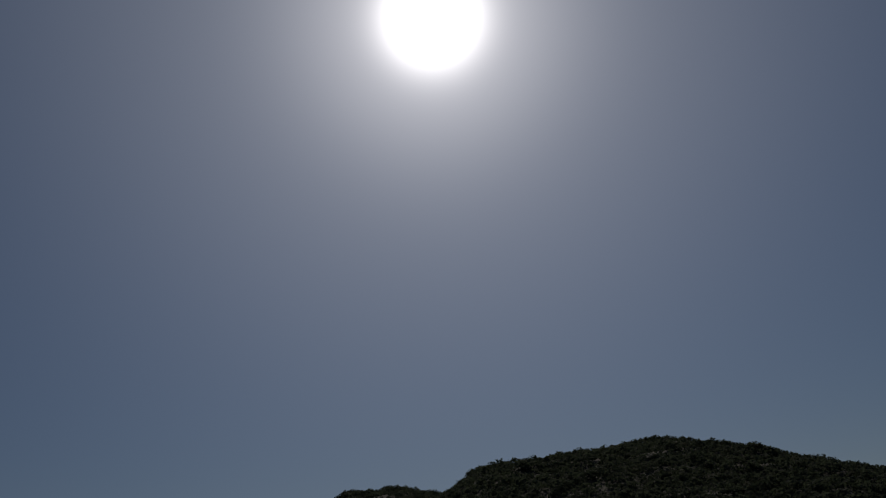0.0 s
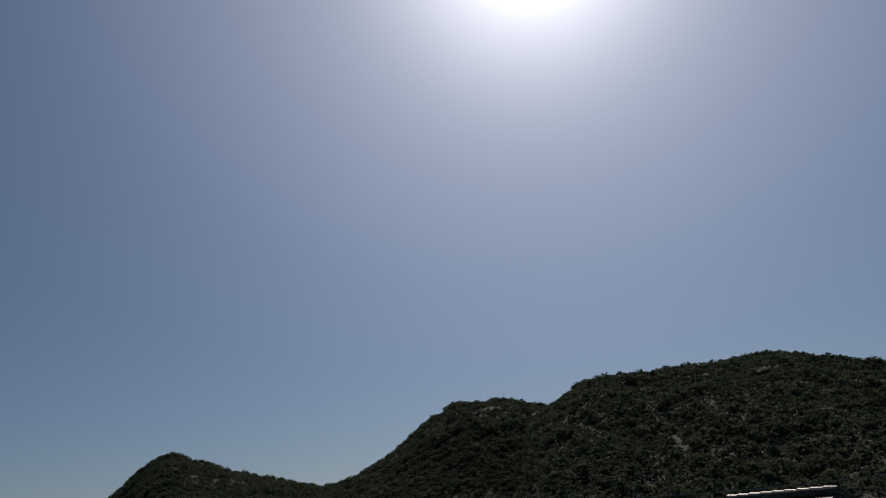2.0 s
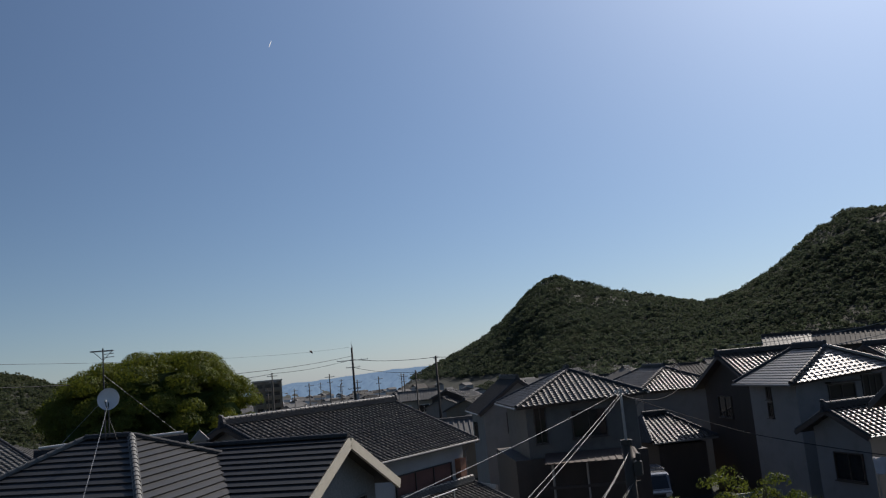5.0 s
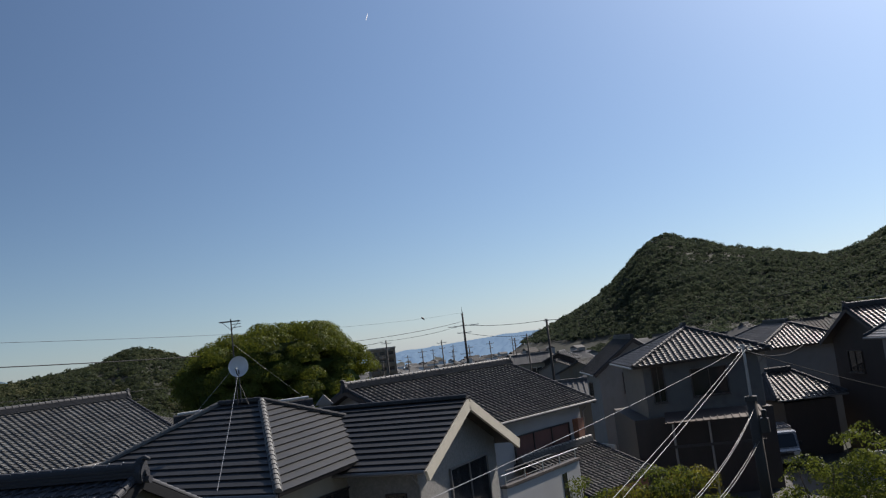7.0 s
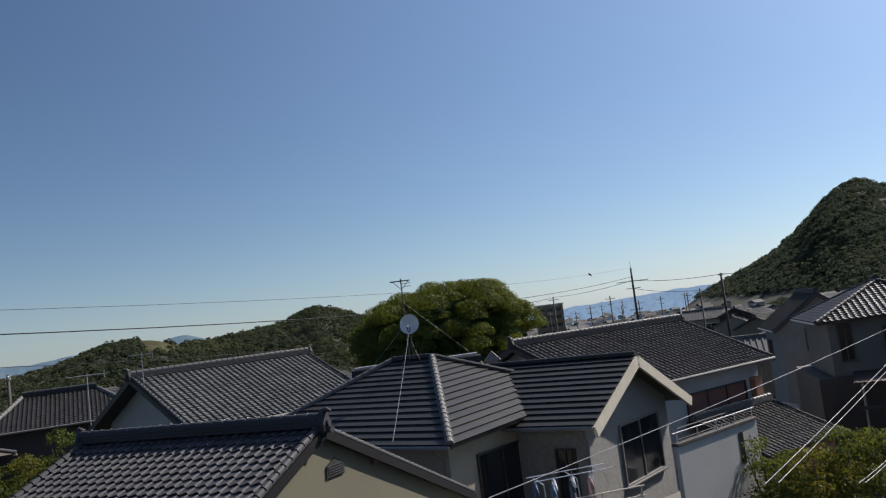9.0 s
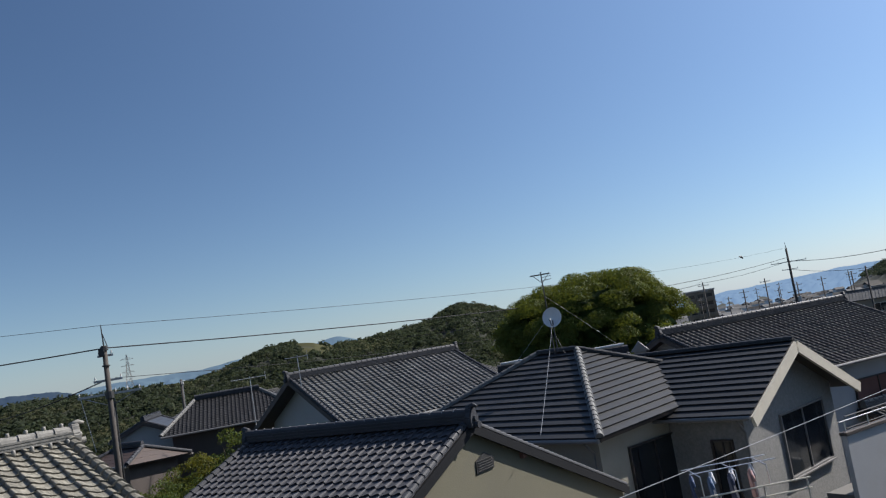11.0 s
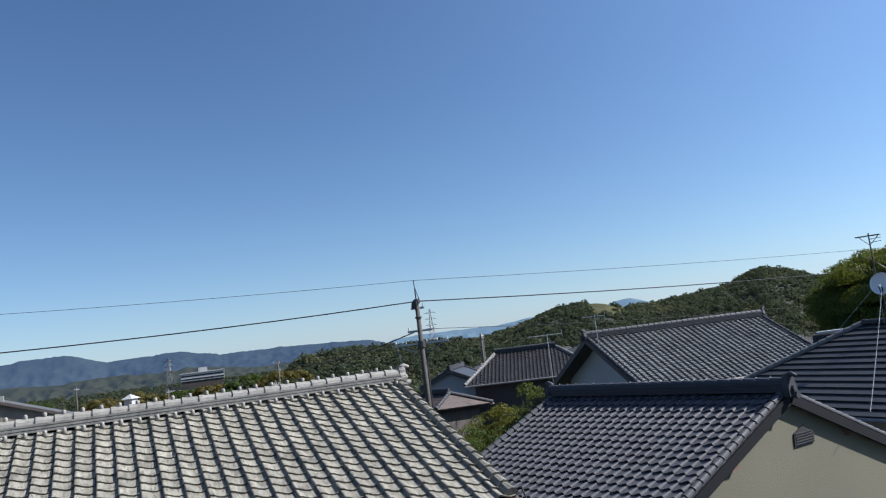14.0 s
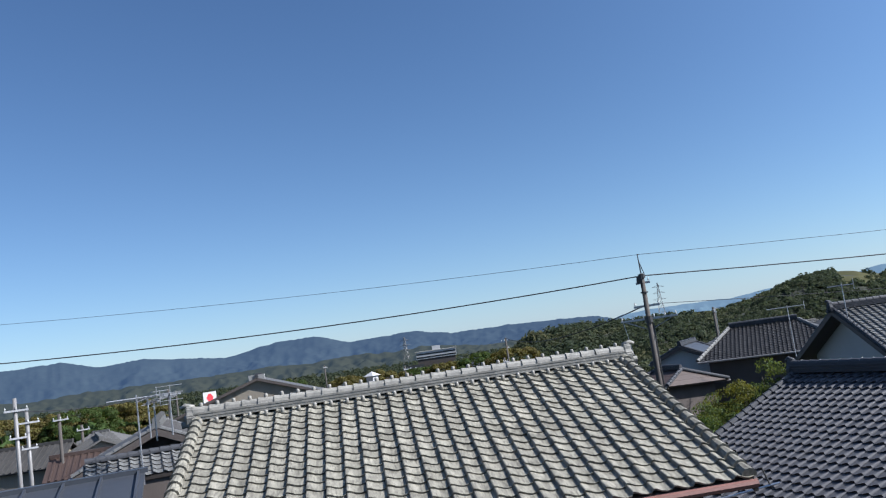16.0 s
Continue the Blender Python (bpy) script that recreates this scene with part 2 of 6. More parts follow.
M_LEAF = leaf_mat("fresh camphor leaves", (0.078, 0.097, 0.024), trans=0.28)
M_LEAF_OLIVE = leaf_mat("olive-brown spring leaves", (0.085, 0.074, 0.026), trans=0.25)
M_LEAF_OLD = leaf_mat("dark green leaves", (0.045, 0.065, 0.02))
M_LEAF_GARDEN = leaf_mat("garden shrub leaves", (0.06, 0.08, 0.028))
M_FOREST = leaf_mat("broadleaf forest", (0.048, 0.060, 0.044), 0.2, 0.9, 0.42, 0.016, 0.3, (0.098, 0.098, 0.054), 0.75, (1.35, 1.4, 1.15))
M_FOREST_NEAR = leaf_mat("sunlit mixed wood", (0.044, 0.054, 0.034), 0.2, 0.9, 0.4, 0.018, 0.3, (0.095, 0.09, 0.044), 0.8, (1.35, 1.4, 1.1))
M_GRASS = mat("olive hill grass", (0.052, 0.051, 0.022), 0.95, var=0.35, scale=0.08, fine=1.2, bump=0.0, stain=(0.04, 0.046, 0.018), stain_amt=0.7, spec=0.1)
M_SOIL = mat("forest floor and fields", (0.030, 0.033, 0.025), 0.95, var=0.3, scale=0.02, fine=0.5, bump=0.0, spec=0.2)


# ------------------------------------------------------------ mesh tools
class Geo:
    """Collects vertices and faces for one mesh."""

    def __init__(self):
        self.v, self.f = [], []

    def add(self, verts, faces):
        o = len(self.v)
        self.v += [tuple(p) for p in verts]
        self.f += [tuple(o + i for i in q) for q in faces]
        return self

    def box(self, a, b):
        (x0, y0, z0), (x1, y1, z1) = a, b
        return self.add([(x0, y0, z0), (x1, y0, z0), (x1, y1, z0), (x0, y1, z0), (x0, y0, z1), (x1, y0, z1), (x1, y1, z1), (x0, y1, z1)],
                        [(3, 2, 1, 0), (4, 5, 6, 7), (0, 1, 5, 4), (1, 2, 6, 5), (2, 3, 7, 6), (3, 0, 4, 7)])

    def beam(self, p, q, w, h, up=(0, 0, 1)):
        """A bar of section w by h from p to q."""
        p, q = Vector(p), Vector(q)
        d = (q - p).normalized()
        s = d.cross(Vector(up))
        s = s.normalized() if s.length > 1e-5 else Vector((1, 0, 0))
        t = s.cross(d)
        c = [(-w / 2, -h / 2), (w / 2, -h / 2), (w / 2, h / 2), (-w / 2, h / 2)]
        vs = [e + s * a + t * b for e in (p, q) for a, b in c]
        return self.add(vs, [(0, 1, 2, 3), (7, 6, 5, 4), (0, 4, 5, 1), (1, 5, 6, 2), (2, 6, 7, 3), (3, 7, 4, 0)])

    def tube(self, pts, radii, seg=8, caps=True):
        """A round bar along the points; radii one number or one a point."""
        pts = [Vector(p) for p in pts]
        if isinstance(radii, (int, float)):
            radii = [radii] * len(pts)
        o = len(self.v)
        for i, p in enumerate(pts):
            d = (pts[min(i + 1, len(pts) - 1)] - pts[max(i - 1, 0)]).normalized()
            s = d.cross(Vector((0, 0, 1)))
            s = s.normalized() if s.length > 1e-4 else Vector((1, 0, 0))
            t = d.cross(s)
            for k in range(seg):
                a = 2 * math.pi * k / seg
                self.v.append(tuple(p + (s * math.cos(a) + t * math.sin(a)) * radii[i]))
        for i in range(len(pts) - 1):
            for k in range(seg):
                a, b = o + i * seg + k, o + i * seg + (k + 1) % seg
                self.f.append((a, b, b + seg, a + seg))
        if caps:
            self.f.append(tuple(o + k for k in reversed(range(seg))))
            self.f.append(tuple(o + (len(pts) - 1) * seg + k for k in range(seg)))
        return self

    def slab(self, poly, n, thick):
        """A polygon given thickness against its normal n."""
        n = Vector(n)
        k = len(poly)
        vs = [Vector(p) for p in poly] + [Vector(p) - n * thick for p in poly]
        return self.add(vs, [tuple(range(k)), tuple(reversed(range(k, 2 * k)))] + [(i, i + k, (i + 1) % k + k, (i + 1) % k) for i in range(k)])

    def mesh(self, name, material, smooth=False):
        me = bpy.data.meshes.new(name)
        me.from_pydata(self.v, [], self.f)
        me.materials.append(material)
        if smooth:
            me.polygons.foreach_set("use_smooth", [True] * len(me.polygons))
        me.update()
        return me


def part(name, g, material, parent, label="", smooth=False, bevel=0.0):
    """One mesh object from a Geo or a ready mesh, under its thing."""
    me = g.mesh(name, material, smooth) if isinstance(g, Geo) else g
    if bevel:
        bm = bmesh.new()
        bm.from_mesh(me)
        bmesh.ops.remove_doubles(bm, verts=bm.verts, dist=1e-5)
        bmesh.ops.recalc_face_normals(bm, faces=bm.faces)
        bmesh.ops.bevel(bm, geom=[e for e in bm.edges if len(e.link_faces) == 2 and e.calc_face_angle(0) > 0.5], offset=bevel, segments=2, affect="EDGES")
        bm.to_mesh(me)
        bm.free()
    ob = new(name, me)
    ob.parent = parent
    if label:
        ob["label"] = label
    return ob


def thing(name, m, label, category, group="", kind=""):
    ob = new(name)
    ob.matrix_world = m
    return tagged(ob, label, category, group, kind)


def solid(name, g, material, label, category, m=None, group="", kind="", smooth=False, bevel=0.0):
    ob = part(name, g, material, None, "", smooth, bevel)
    if m is not None:
        ob.matrix_world = m
    return tagged(ob, label, category, group, kind)


def np_object(name, verts, faces, material, parent=None, smooth=False):
    """A mesh from arrays: verts (n, 3), faces (m, 3 or 4)."""
    me = bpy.data.meshes.new(name)
    verts, faces = np.asarray(verts, np.float32), np.asarray(faces, np.int32)
    k = faces.shape[1]
    me.vertices.add(len(verts))
    me.vertices.foreach_set("co", verts.ravel())
    me.loops.add(faces.size)
    me.loops.foreach_set("vertex_index", faces.ravel())
    me.polygons.add(len(faces))
    me.polygons.foreach_set("loop_start", np.arange(0, faces.size, k, dtype=np.int32))
    if smooth:
        me.polygons.foreach_set("use_smooth", np.ones(len(faces), bool))
    me.materials.append(material)
    me.update(calc_edges=True)
    me.validate()
    ob = new(name, me)
    ob.parent = parent
    return ob

# ------------------------------------------------------------ land
def smooth01(t):
    t = np.clip(t, 0, 1)
    return t * t * (3 - 2 * t)


def crest(points):
    """A hill's crest line: (azimuth, distance, height, reach towards the viewer, reach behind)."""
    a = np.array(points, float)

    def height(az, r):
        d, h, front, back = [np.interp(az, a[:, 0], a[:, i]) for i in range(1, 5)]
        rel = np.where(r < d, (r - d + front) / front, 1 - (r - d) / back)
        edge = smooth01((az - a[0, 0]) / 2.5) * smooth01((a[-1, 0] - az) / 2.5)
        return h, smooth01(rel) ** 0.9 * edge
    return height


HILLS = [
    # broad wooded hill, its front spur
    crest([(41, 470, 46, 300, 200), (44, 470, 56, 300, 200), (47, 480, 71, 310, 200), (51, 500, 74, 320, 220), (56, 515, 78, 340, 220), (60, 520, 77.5, 340, 220),
           (64, 500, 65, 330, 200), (72, 480, 41, 300, 200), (84, 470, 10, 250, 200)]),
    # knob behind it
    crest([(26, 640, 28, 330, 200), (31, 640, 42, 330, 200), (33.5, 650, 57, 330, 200), (36, 660, 78, 330, 200), (38.3, 660, 93, 330, 200), (42, 660, 90, 330, 200), (45, 660, 82, 330, 200), (50, 660, 60, 330, 200)]),
    # steep-sided peak
    crest([(6.5, 700, 2, 240, 200), (9, 700, 4, 260, 200), (12.5, 700, 22, 300, 200), (15, 700, 38, 320, 200), (16.8, 700, 59, 340, 220), (18.2, 700, 72, 350, 240), (19.0, 700, 72.5, 350, 240),
           (20.5, 690, 65, 350, 240), (23, 680, 55, 350, 220), (26, 670, 44, 350, 200), (29, 660, 36, 340, 200), (34, 650, 38, 330, 200)]),
    # low wooded hills on the other side of the town
    crest([(-52, 300, 2, 120, 120), (-48.4, 310, 6.2, 120, 120), (-46.2, 320, 8.4, 130, 130), (-43.6, 330, 7.4, 130, 130), (-40.6, 335, 7.0, 140, 130), (-38.3, 340, 6.2, 150, 130), (-36.3, 345, 5.6, 150, 130), (-33.9, 360, 8.6, 160, 130),
           (-31.4, 380, 14.4, 180, 130), (-29.6, 385, 16, 180, 130), (-27.8, 390, 15.4, 180, 130), (-26.4, 395, 12.4, 185, 135), (-24.7, 400, 11.6, 190, 140), (-21.9, 410, 13.8, 190, 140), (-19.5, 425, 17, 200, 150), (-17.5, 430, 22.5, 210, 150), (-15.7, 430, 19.4, 200, 150),
           (-13.9, 430, 14.3, 190, 150), (-9, 420, 6, 170, 150), (-5, 420, -3, 150, 150)]),
]


def land(x, y):
    az, r = np.degrees(np.arctan2(x, y)), np.hypot(x, y)
    plain = -(9.0 + 2.0 * smooth01((az + 9) / 6)) * smooth01((r - 70) / 260) * smooth01((21 - az) / 9)
    z = plain
    for q in HILLS:
        h, k = q(az, r)
        fold = np.sin(x / 17 + 1.7 * np.sin(y / 31)) * np.sin(y / 19 + 1.4 * np.sin(x / 27)) + 0.6 * np.sin(x / 7.3 + y / 11.1) * np.sin(y / 6.1 - x / 9.7)
        z = np.maximum(z, plain + (h - plain) * k + fold * k * np.clip(h, 0, 40) * 0.055)
    return z


def build_ground():
    rr = np.concatenate([[0.0], np.geomspace(4, 4900, 150)])
    aa = np.radians(np.concatenate([np.arange(-95, 90, 0.5), np.arange(90, 265, 5)]))
    R, A = np.meshgrid(rr, aa, indexing="ij")
    X, Y = R * np.sin(A), R * np.cos(A)
    Z = land(X, Y)
    n, m = R.shape
    idx = np.arange(n * m).reshape(n, m)
    nxt = np.roll(idx, -1, axis=1)
    f = np.stack([idx[:-1], idx[1:], nxt[1:], nxt[:-1]], -1).reshape(-1, 4)
    ob = np_object("ground", np.stack([X, Y, Z], -1).reshape(-1, 3), f, M_SOIL, smooth=True)
    return tagged(ob, "dark earth, fields and wooded slopes under the town", "ground", kind="structure")


build_ground()


def blob(seed, sub=1, squash=0.85, rough=0.3):
    """A lumpy crown shape as arrays."""
    bm = bmesh.new()
    bmesh.ops.create_icosphere(bm, subdivisions=sub, radius=1.0)
    rnd = random.Random(seed)
    off = Vector((rnd.uniform(-9, 9), rnd.uniform(-9, 9), rnd.uniform(-9, 9)))
    for v in bm.verts:
        k = 1 + rough * 1.6 * noise.noise(v.co * 1.7 + off) + rough * noise.noise(v.co * 4 + off)
        v.co = v.co * k
        v.co.z *= squash
    vs = np.array([v.co for v in bm.verts])
    fs = np.array([[v.index for v in f.verts] for f in bm.faces])
    bm.free()
    return vs, fs


def tuft(seed, n, size):
    """A crown as leaf sprays: four-cornered pieces over a lumpy dome, facing out and up."""
    rng = np.random.default_rng(seed)
    d = rng.normal(size=(n, 3))
    d /= np.linalg.norm(d, axis=1)[:, None]
    d[:, 2] = np.abs(d[:, 2]) * 1.1 - 0.3
    p = d * rng.uniform(0.55, 1.05, (n, 1))
    nr = d + (0, 0, 0.25) + rng.normal(scale=0.42, size=(n, 3))
    nr /= np.linalg.norm(nr, axis=1)[:, None]
    t = np.cross(nr, rng.normal(size=(n, 3)))
    t /= np.linalg.norm(t, axis=1)[:, None]
    b = np.cross(nr, t)
    s = size * rng.uniform(0.6, 1.3, (n, 1))
    return np.stack([p - t * s, p - b * s * 0.7, p + t * s, p + b * s * 0.7], 1).reshape(-1, 3), np.arange(n * 4).reshape(n, 4)


TUFTS1 = [tuft(60 + i, 62, 0.21) for i in range(9)]
TUFTS0 = [tuft(80 + i, 11, 0.42) for i in range(9)]
BLOBS2 = [blob(20 + i, 3, 0.9, 0.3) for i in range(3)]


def crowns(name, places, material, label, blobs, parent=None):
    """Many tree crowns joined: places are rows x, y, z, radius, height ratio."""
    rng = np.random.default_rng(len(places))
    pick = rng.integers(len(blobs), size=len(places))
    V, F, o = [], [], 0
    for b, (vs, fs) in enumerate(blobs):
        q = places[pick == b]
        if not len(q):
            continue
        a = rng.uniform(0, 6.28, len(q))[:, None]
        c, sn = np.cos(a), np.sin(a)
        r = q[:, 3:4]
        x = (vs[None, :, 0] * c - vs[None, :, 1] * sn) * r + q[:, 0:1]
        y = (vs[None, :, 0] * sn + vs[None, :, 1] * c) * r + q[:, 1:2]
        z = vs[None, :, 2] * r * q[:, 4:5] + q[:, 2:3]
        V.append(np.stack([x, y, z], -1).reshape(-1, 3))
        F.append((fs[None] + np.arange(len(q))[:, None, None] * len(vs)).reshape(-1, fs.shape[1]) + o)
        o += len(q) * len(vs)
    ob = np_object(name, np.concatenate(V), np.concatenate(F), material, parent)
    if parent is None:
        tagged(ob, label, "forest", kind="stuff")
    return ob


def scatter(az0, az1, r0, r1, count, rmin, rmax, minh, seed, k=(0.8, 1.3)):
    rng = np.random.default_rng(seed)
    az = rng.uniform(az0, az1, count * 3)
    r = np.sqrt(rng.uniform(r0 ** 2, r1 ** 2, count * 3))
    x, y = r * np.sin(np.radians(az)), r * np.cos(np.radians(az))
    z = land(x, y)
    ok = z > minh
    x, y, z = x[ok][:count], y[ok][:count], z[ok][:count]
    s = rng.uniform(rmin, rmax, len(x))
    return np.stack([x, y, z + s * 0.35, s, rng.uniform(*k, len(x))], 1)


def wood(az0, az1, r0, r1, big, small, minh, seed, material, label, k=1.0, bare=None):
    """Large crowns with smaller ones in and between them, one mesh each; bare: (az0, az1, r0, r1) left open."""
    p = scatter(az0, az1, r0, r1, big, 1.5 * k, 3.9 * k, minh, seed, (0.6, 1.1))
    q = scatter(az0, az1, r0, r1, small, 0.8 * k, 1.9 * k, minh - 0.6, seed + 50, (0.7, 1.3)) + np.array([0, 0, 0.6, 0, 0])
    if bare:
        p, q = [w[~inside_sector(w, *bare)] for w in (p, q)]
    crowns("forest", p, material, label, TUFTS1)
    crowns("undergrowth", q, material, label, TUFTS0)


def inside_sector(w, az0, az1, r0, r1):
    az, r = np.degrees(np.arctan2(w[:, 0], w[:, 1])), np.hypot(w[:, 0], w[:, 1])
    wob = 0.5 * np.sin(r / 5.0) + 0.4 * np.sin(az * 5)
    return (az + wob > az0) & (az + wob < az1) & (r + 6 * wob > r0) & (r < r1)


MEADOW = (-29.2, -26.6, 335, 450)
wood(9, 78, 215, 540, 4200, 14000, 3, 1, M_FOREST, "dense dark broadleaf wood on the broad hill")
wood(7.5, 48, 420, 720, 3600, 11000, 1.5, 2, M_FOREST, "dense dark broadleaf wood on the steep peak")
wood(-52, -4, 170, 440, 4200, 13000, -7.0, 3, M_FOREST_NEAR, "sunlit mixed wood on the low hills", 0.75, MEADOW)
crowns("trees", scatter(-92, -44, 110, 1300, 3500, 1.5, 4.5, -20, 9, (0.7, 1.2)), M_FOREST_NEAR, "scattered trees among the roofs of the plain", TUFTS1)


low = np.concatenate([scatter(5, 44, 170, 440, 1300, 1.2, 3.2, -30, 21, (0.7, 1.2)), scatter(7, 19, 200, 470, 1500, 1.0, 2.8, -30, 22, (0.7, 1.2))])
crowns("trees", low[low[:, 2] < 6], M_FOREST, "trees and hedges along the foot of the hills", TUFTS1)


def meadow():
    """Open olive grass on the shoulder of the low hill, laid over the slope."""
    az, r = np.meshgrid(np.radians(np.linspace(MEADOW[0] - 1, MEADOW[1] + 1, 60)), np.linspace(MEADOW[2] - 8, MEADOW[3] + 5, 60), indexing="ij")
    x, y = r * np.sin(az), r * np.cos(az)
    z = land(x, y) + 0.35 + 0.25 * np.sin(x / 3.1) * np.sin(y / 2.7)
    idx = np.arange(3600).reshape(60, 60)
    f = np.stack([idx[:-1, :-1], idx[:-1, 1:], idx[1:, 1:], idx[1:, :-1]], -1).reshape(-1, 4)
    tagged(np_object("meadow", np.stack([x, y, z], -1).reshape(-1, 3), f, M_GRASS, smooth=True), "open olive-green grass slope on the low hill", "meadow", kind="structure")


meadow()


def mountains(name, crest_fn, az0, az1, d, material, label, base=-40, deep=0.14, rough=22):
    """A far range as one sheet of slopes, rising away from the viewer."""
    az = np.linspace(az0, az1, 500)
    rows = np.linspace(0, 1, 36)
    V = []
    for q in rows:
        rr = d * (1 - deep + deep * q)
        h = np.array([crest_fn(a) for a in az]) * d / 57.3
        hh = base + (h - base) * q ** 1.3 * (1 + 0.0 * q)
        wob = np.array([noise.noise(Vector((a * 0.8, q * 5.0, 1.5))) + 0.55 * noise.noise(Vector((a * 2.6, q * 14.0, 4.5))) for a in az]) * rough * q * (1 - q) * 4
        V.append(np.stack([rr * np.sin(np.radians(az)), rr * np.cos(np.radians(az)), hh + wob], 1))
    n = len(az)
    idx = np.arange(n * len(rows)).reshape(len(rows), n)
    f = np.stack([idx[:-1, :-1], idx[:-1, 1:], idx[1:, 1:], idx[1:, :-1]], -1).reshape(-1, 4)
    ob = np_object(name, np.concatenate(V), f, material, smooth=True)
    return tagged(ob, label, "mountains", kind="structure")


WEST = ((-110, 1.6), (-92, 2.0), (-82.3, 2.26), (-80, 2.38), (-77.5, 1.77), (-75, 1.95), (-73.7, 1.75), (-69.7, 1.33), (-66.3, 1.9), (-63.8, 1.95), (-61.4, 1.25), (-57, 1.38), (-54.3, 0.9), (-50.3, 0.9), (-44.8, 0.72), (-40, -0.6), (-38, -0.9))


def range_west(a):
    """Height of the crest in degrees: rounded summits and saddles, with a ragged edge."""
    for (a0, h0), (a1, h1) in zip(WEST, WEST[1:]):
        if a <= a1:
            break
    t = min(1, max(0, (a - a0) / (a1 - a0)))
    t = 0.5 * t + 0.5 * t * t * (3 - 2 * t)
    return 0.11 + h0 + (h1 - h0) * t + 0.07 * noise.noise(Vector((a * 1.1, 0, 0))) + 0.05 * noise.noise(Vector((a * 4, 3, 0))) + 0.02 * noise.noise(Vector((a * 13, 5, 0)))


def range_mid(a):
    return 0.5 + 0.25 * noise.noise(Vector((a * 0.35, 7, 0))) + 0.12 * noise.noise(Vector((a * 1.6, 9, 0))) - 0.9 * smooth01((a + 58) / 12)


def range_south(a):
    return 0.02 + 0.4 * smooth01((a + 1) / 11) + 0.10 * noise.noise(Vector((a * 0.9, 12, 0)))


def range_far(a):
    return -0.9 + 1.6 * smooth01((a + 49) / 8) + 0.72 * math.exp(-((a + 26.4) / 1.6) ** 2) + 0.24 * math.exp(-((a + 33.0) / 1.2) ** 2) + 0.1 * noise.noise(Vector((a, 15, 0)))


# blue haze over each range is painted in as emission
mountains("backdrop_west", range_west, -110, -38, 4300, glow_mat("far mountains with blue haze glow", (0.022, 0.028, 0.026), (0.016, 0.032, 0.069), 1.0), "long hazy blue mountain range on the horizon")
mountains("backdrop_foothills", range_mid, -110, -44, 1900, glow_mat("foothills with haze glow", (0.024, 0.024, 0.014), (0.012, 0.021, 0.032), 1.0, 0.02), "wooded foothills before the mountains", base=-12, deep=0.45, rough=11)
mountains("backdrop_south", range_south, -8, 14, 4000, glow_mat("hills with pale haze glow", (0.03, 0.04, 0.04), (0.22, 0.36, 0.58), 0.52), "pale blue hazy hills beyond the plain", base=-10, deep=0.86, rough=10)
mountains("backdrop_gap", range_far, -49, -16, 4000, glow_mat("peaks with blue haze glow", (0.04, 0.06, 0.06), (0.17, 0.27, 0.43), 0.34), "hazy blue peaks behind the low hills")


# ------------------------------------------------------------ roofs and houses
def wave_tile(pw, pl, amp=0.058, lift=0.045, pan=0.012, low=1.2, high=0.85, run=0.48):
    """One roof tile: a steep-sided roll at its left edge running out into a pan, tilted, with a lip at its lower end. The roll is
    higher at the lower end. run: how far the roll runs out, negative for a roll on the right. Origin at the lower left; y runs up the slope."""
    cs = (0.0, 0.03, 0.07, 0.13, 0.22, 0.34, 0.5, 0.75, 1.0)
    flip, run = run < 0, abs(run)
    if flip:
        cs = tuple(1 - c for c in reversed(cs))

    def prof(c, k):
        c = 1 - c if flip else c
        if c < 0.07:
            return k * math.sin(math.pi / 2 * c / 0.07)
        if c < 0.07 + run:
            return k * (0.5 + 0.5 * math.cos(math.pi * (c - 0.07) / run))
        return pan * ((c - 0.07 - run) / (0.93 - run)) ** 2
    k = len(cs)
    V = [(c * pw, -0.015, prof(c, amp * low) + lift) for c in cs]
    V += [(c * pw, pl + 0.02, prof(c, amp * high)) for c in cs]
    V += [(c * pw, -0.015, prof(c, amp * low) + lift) for c in cs]
    V += [(c * pw, -0.004, prof(c, amp * high) + 0.006) for c in cs]
    F = [(i, i + 1, k + i + 1, k + i) for i in range(k - 1)] + [(3 * k + i, 3 * k + i + 1, 2 * k + i + 1, 2 * k + i) for i in range(k - 1)]
    return V, F


def inside(poly, x, y):
    n, hit = len(poly), False
    for i in range(n):
        (x0, y0), (x1, y1) = poly[i], poly[(i + 1) % n]
        if (y0 > y) != (y1 > y) and x < (x1 - x0) * (y - y0) / (y1 - y0) + x0:
            hit = not hit
    return hit


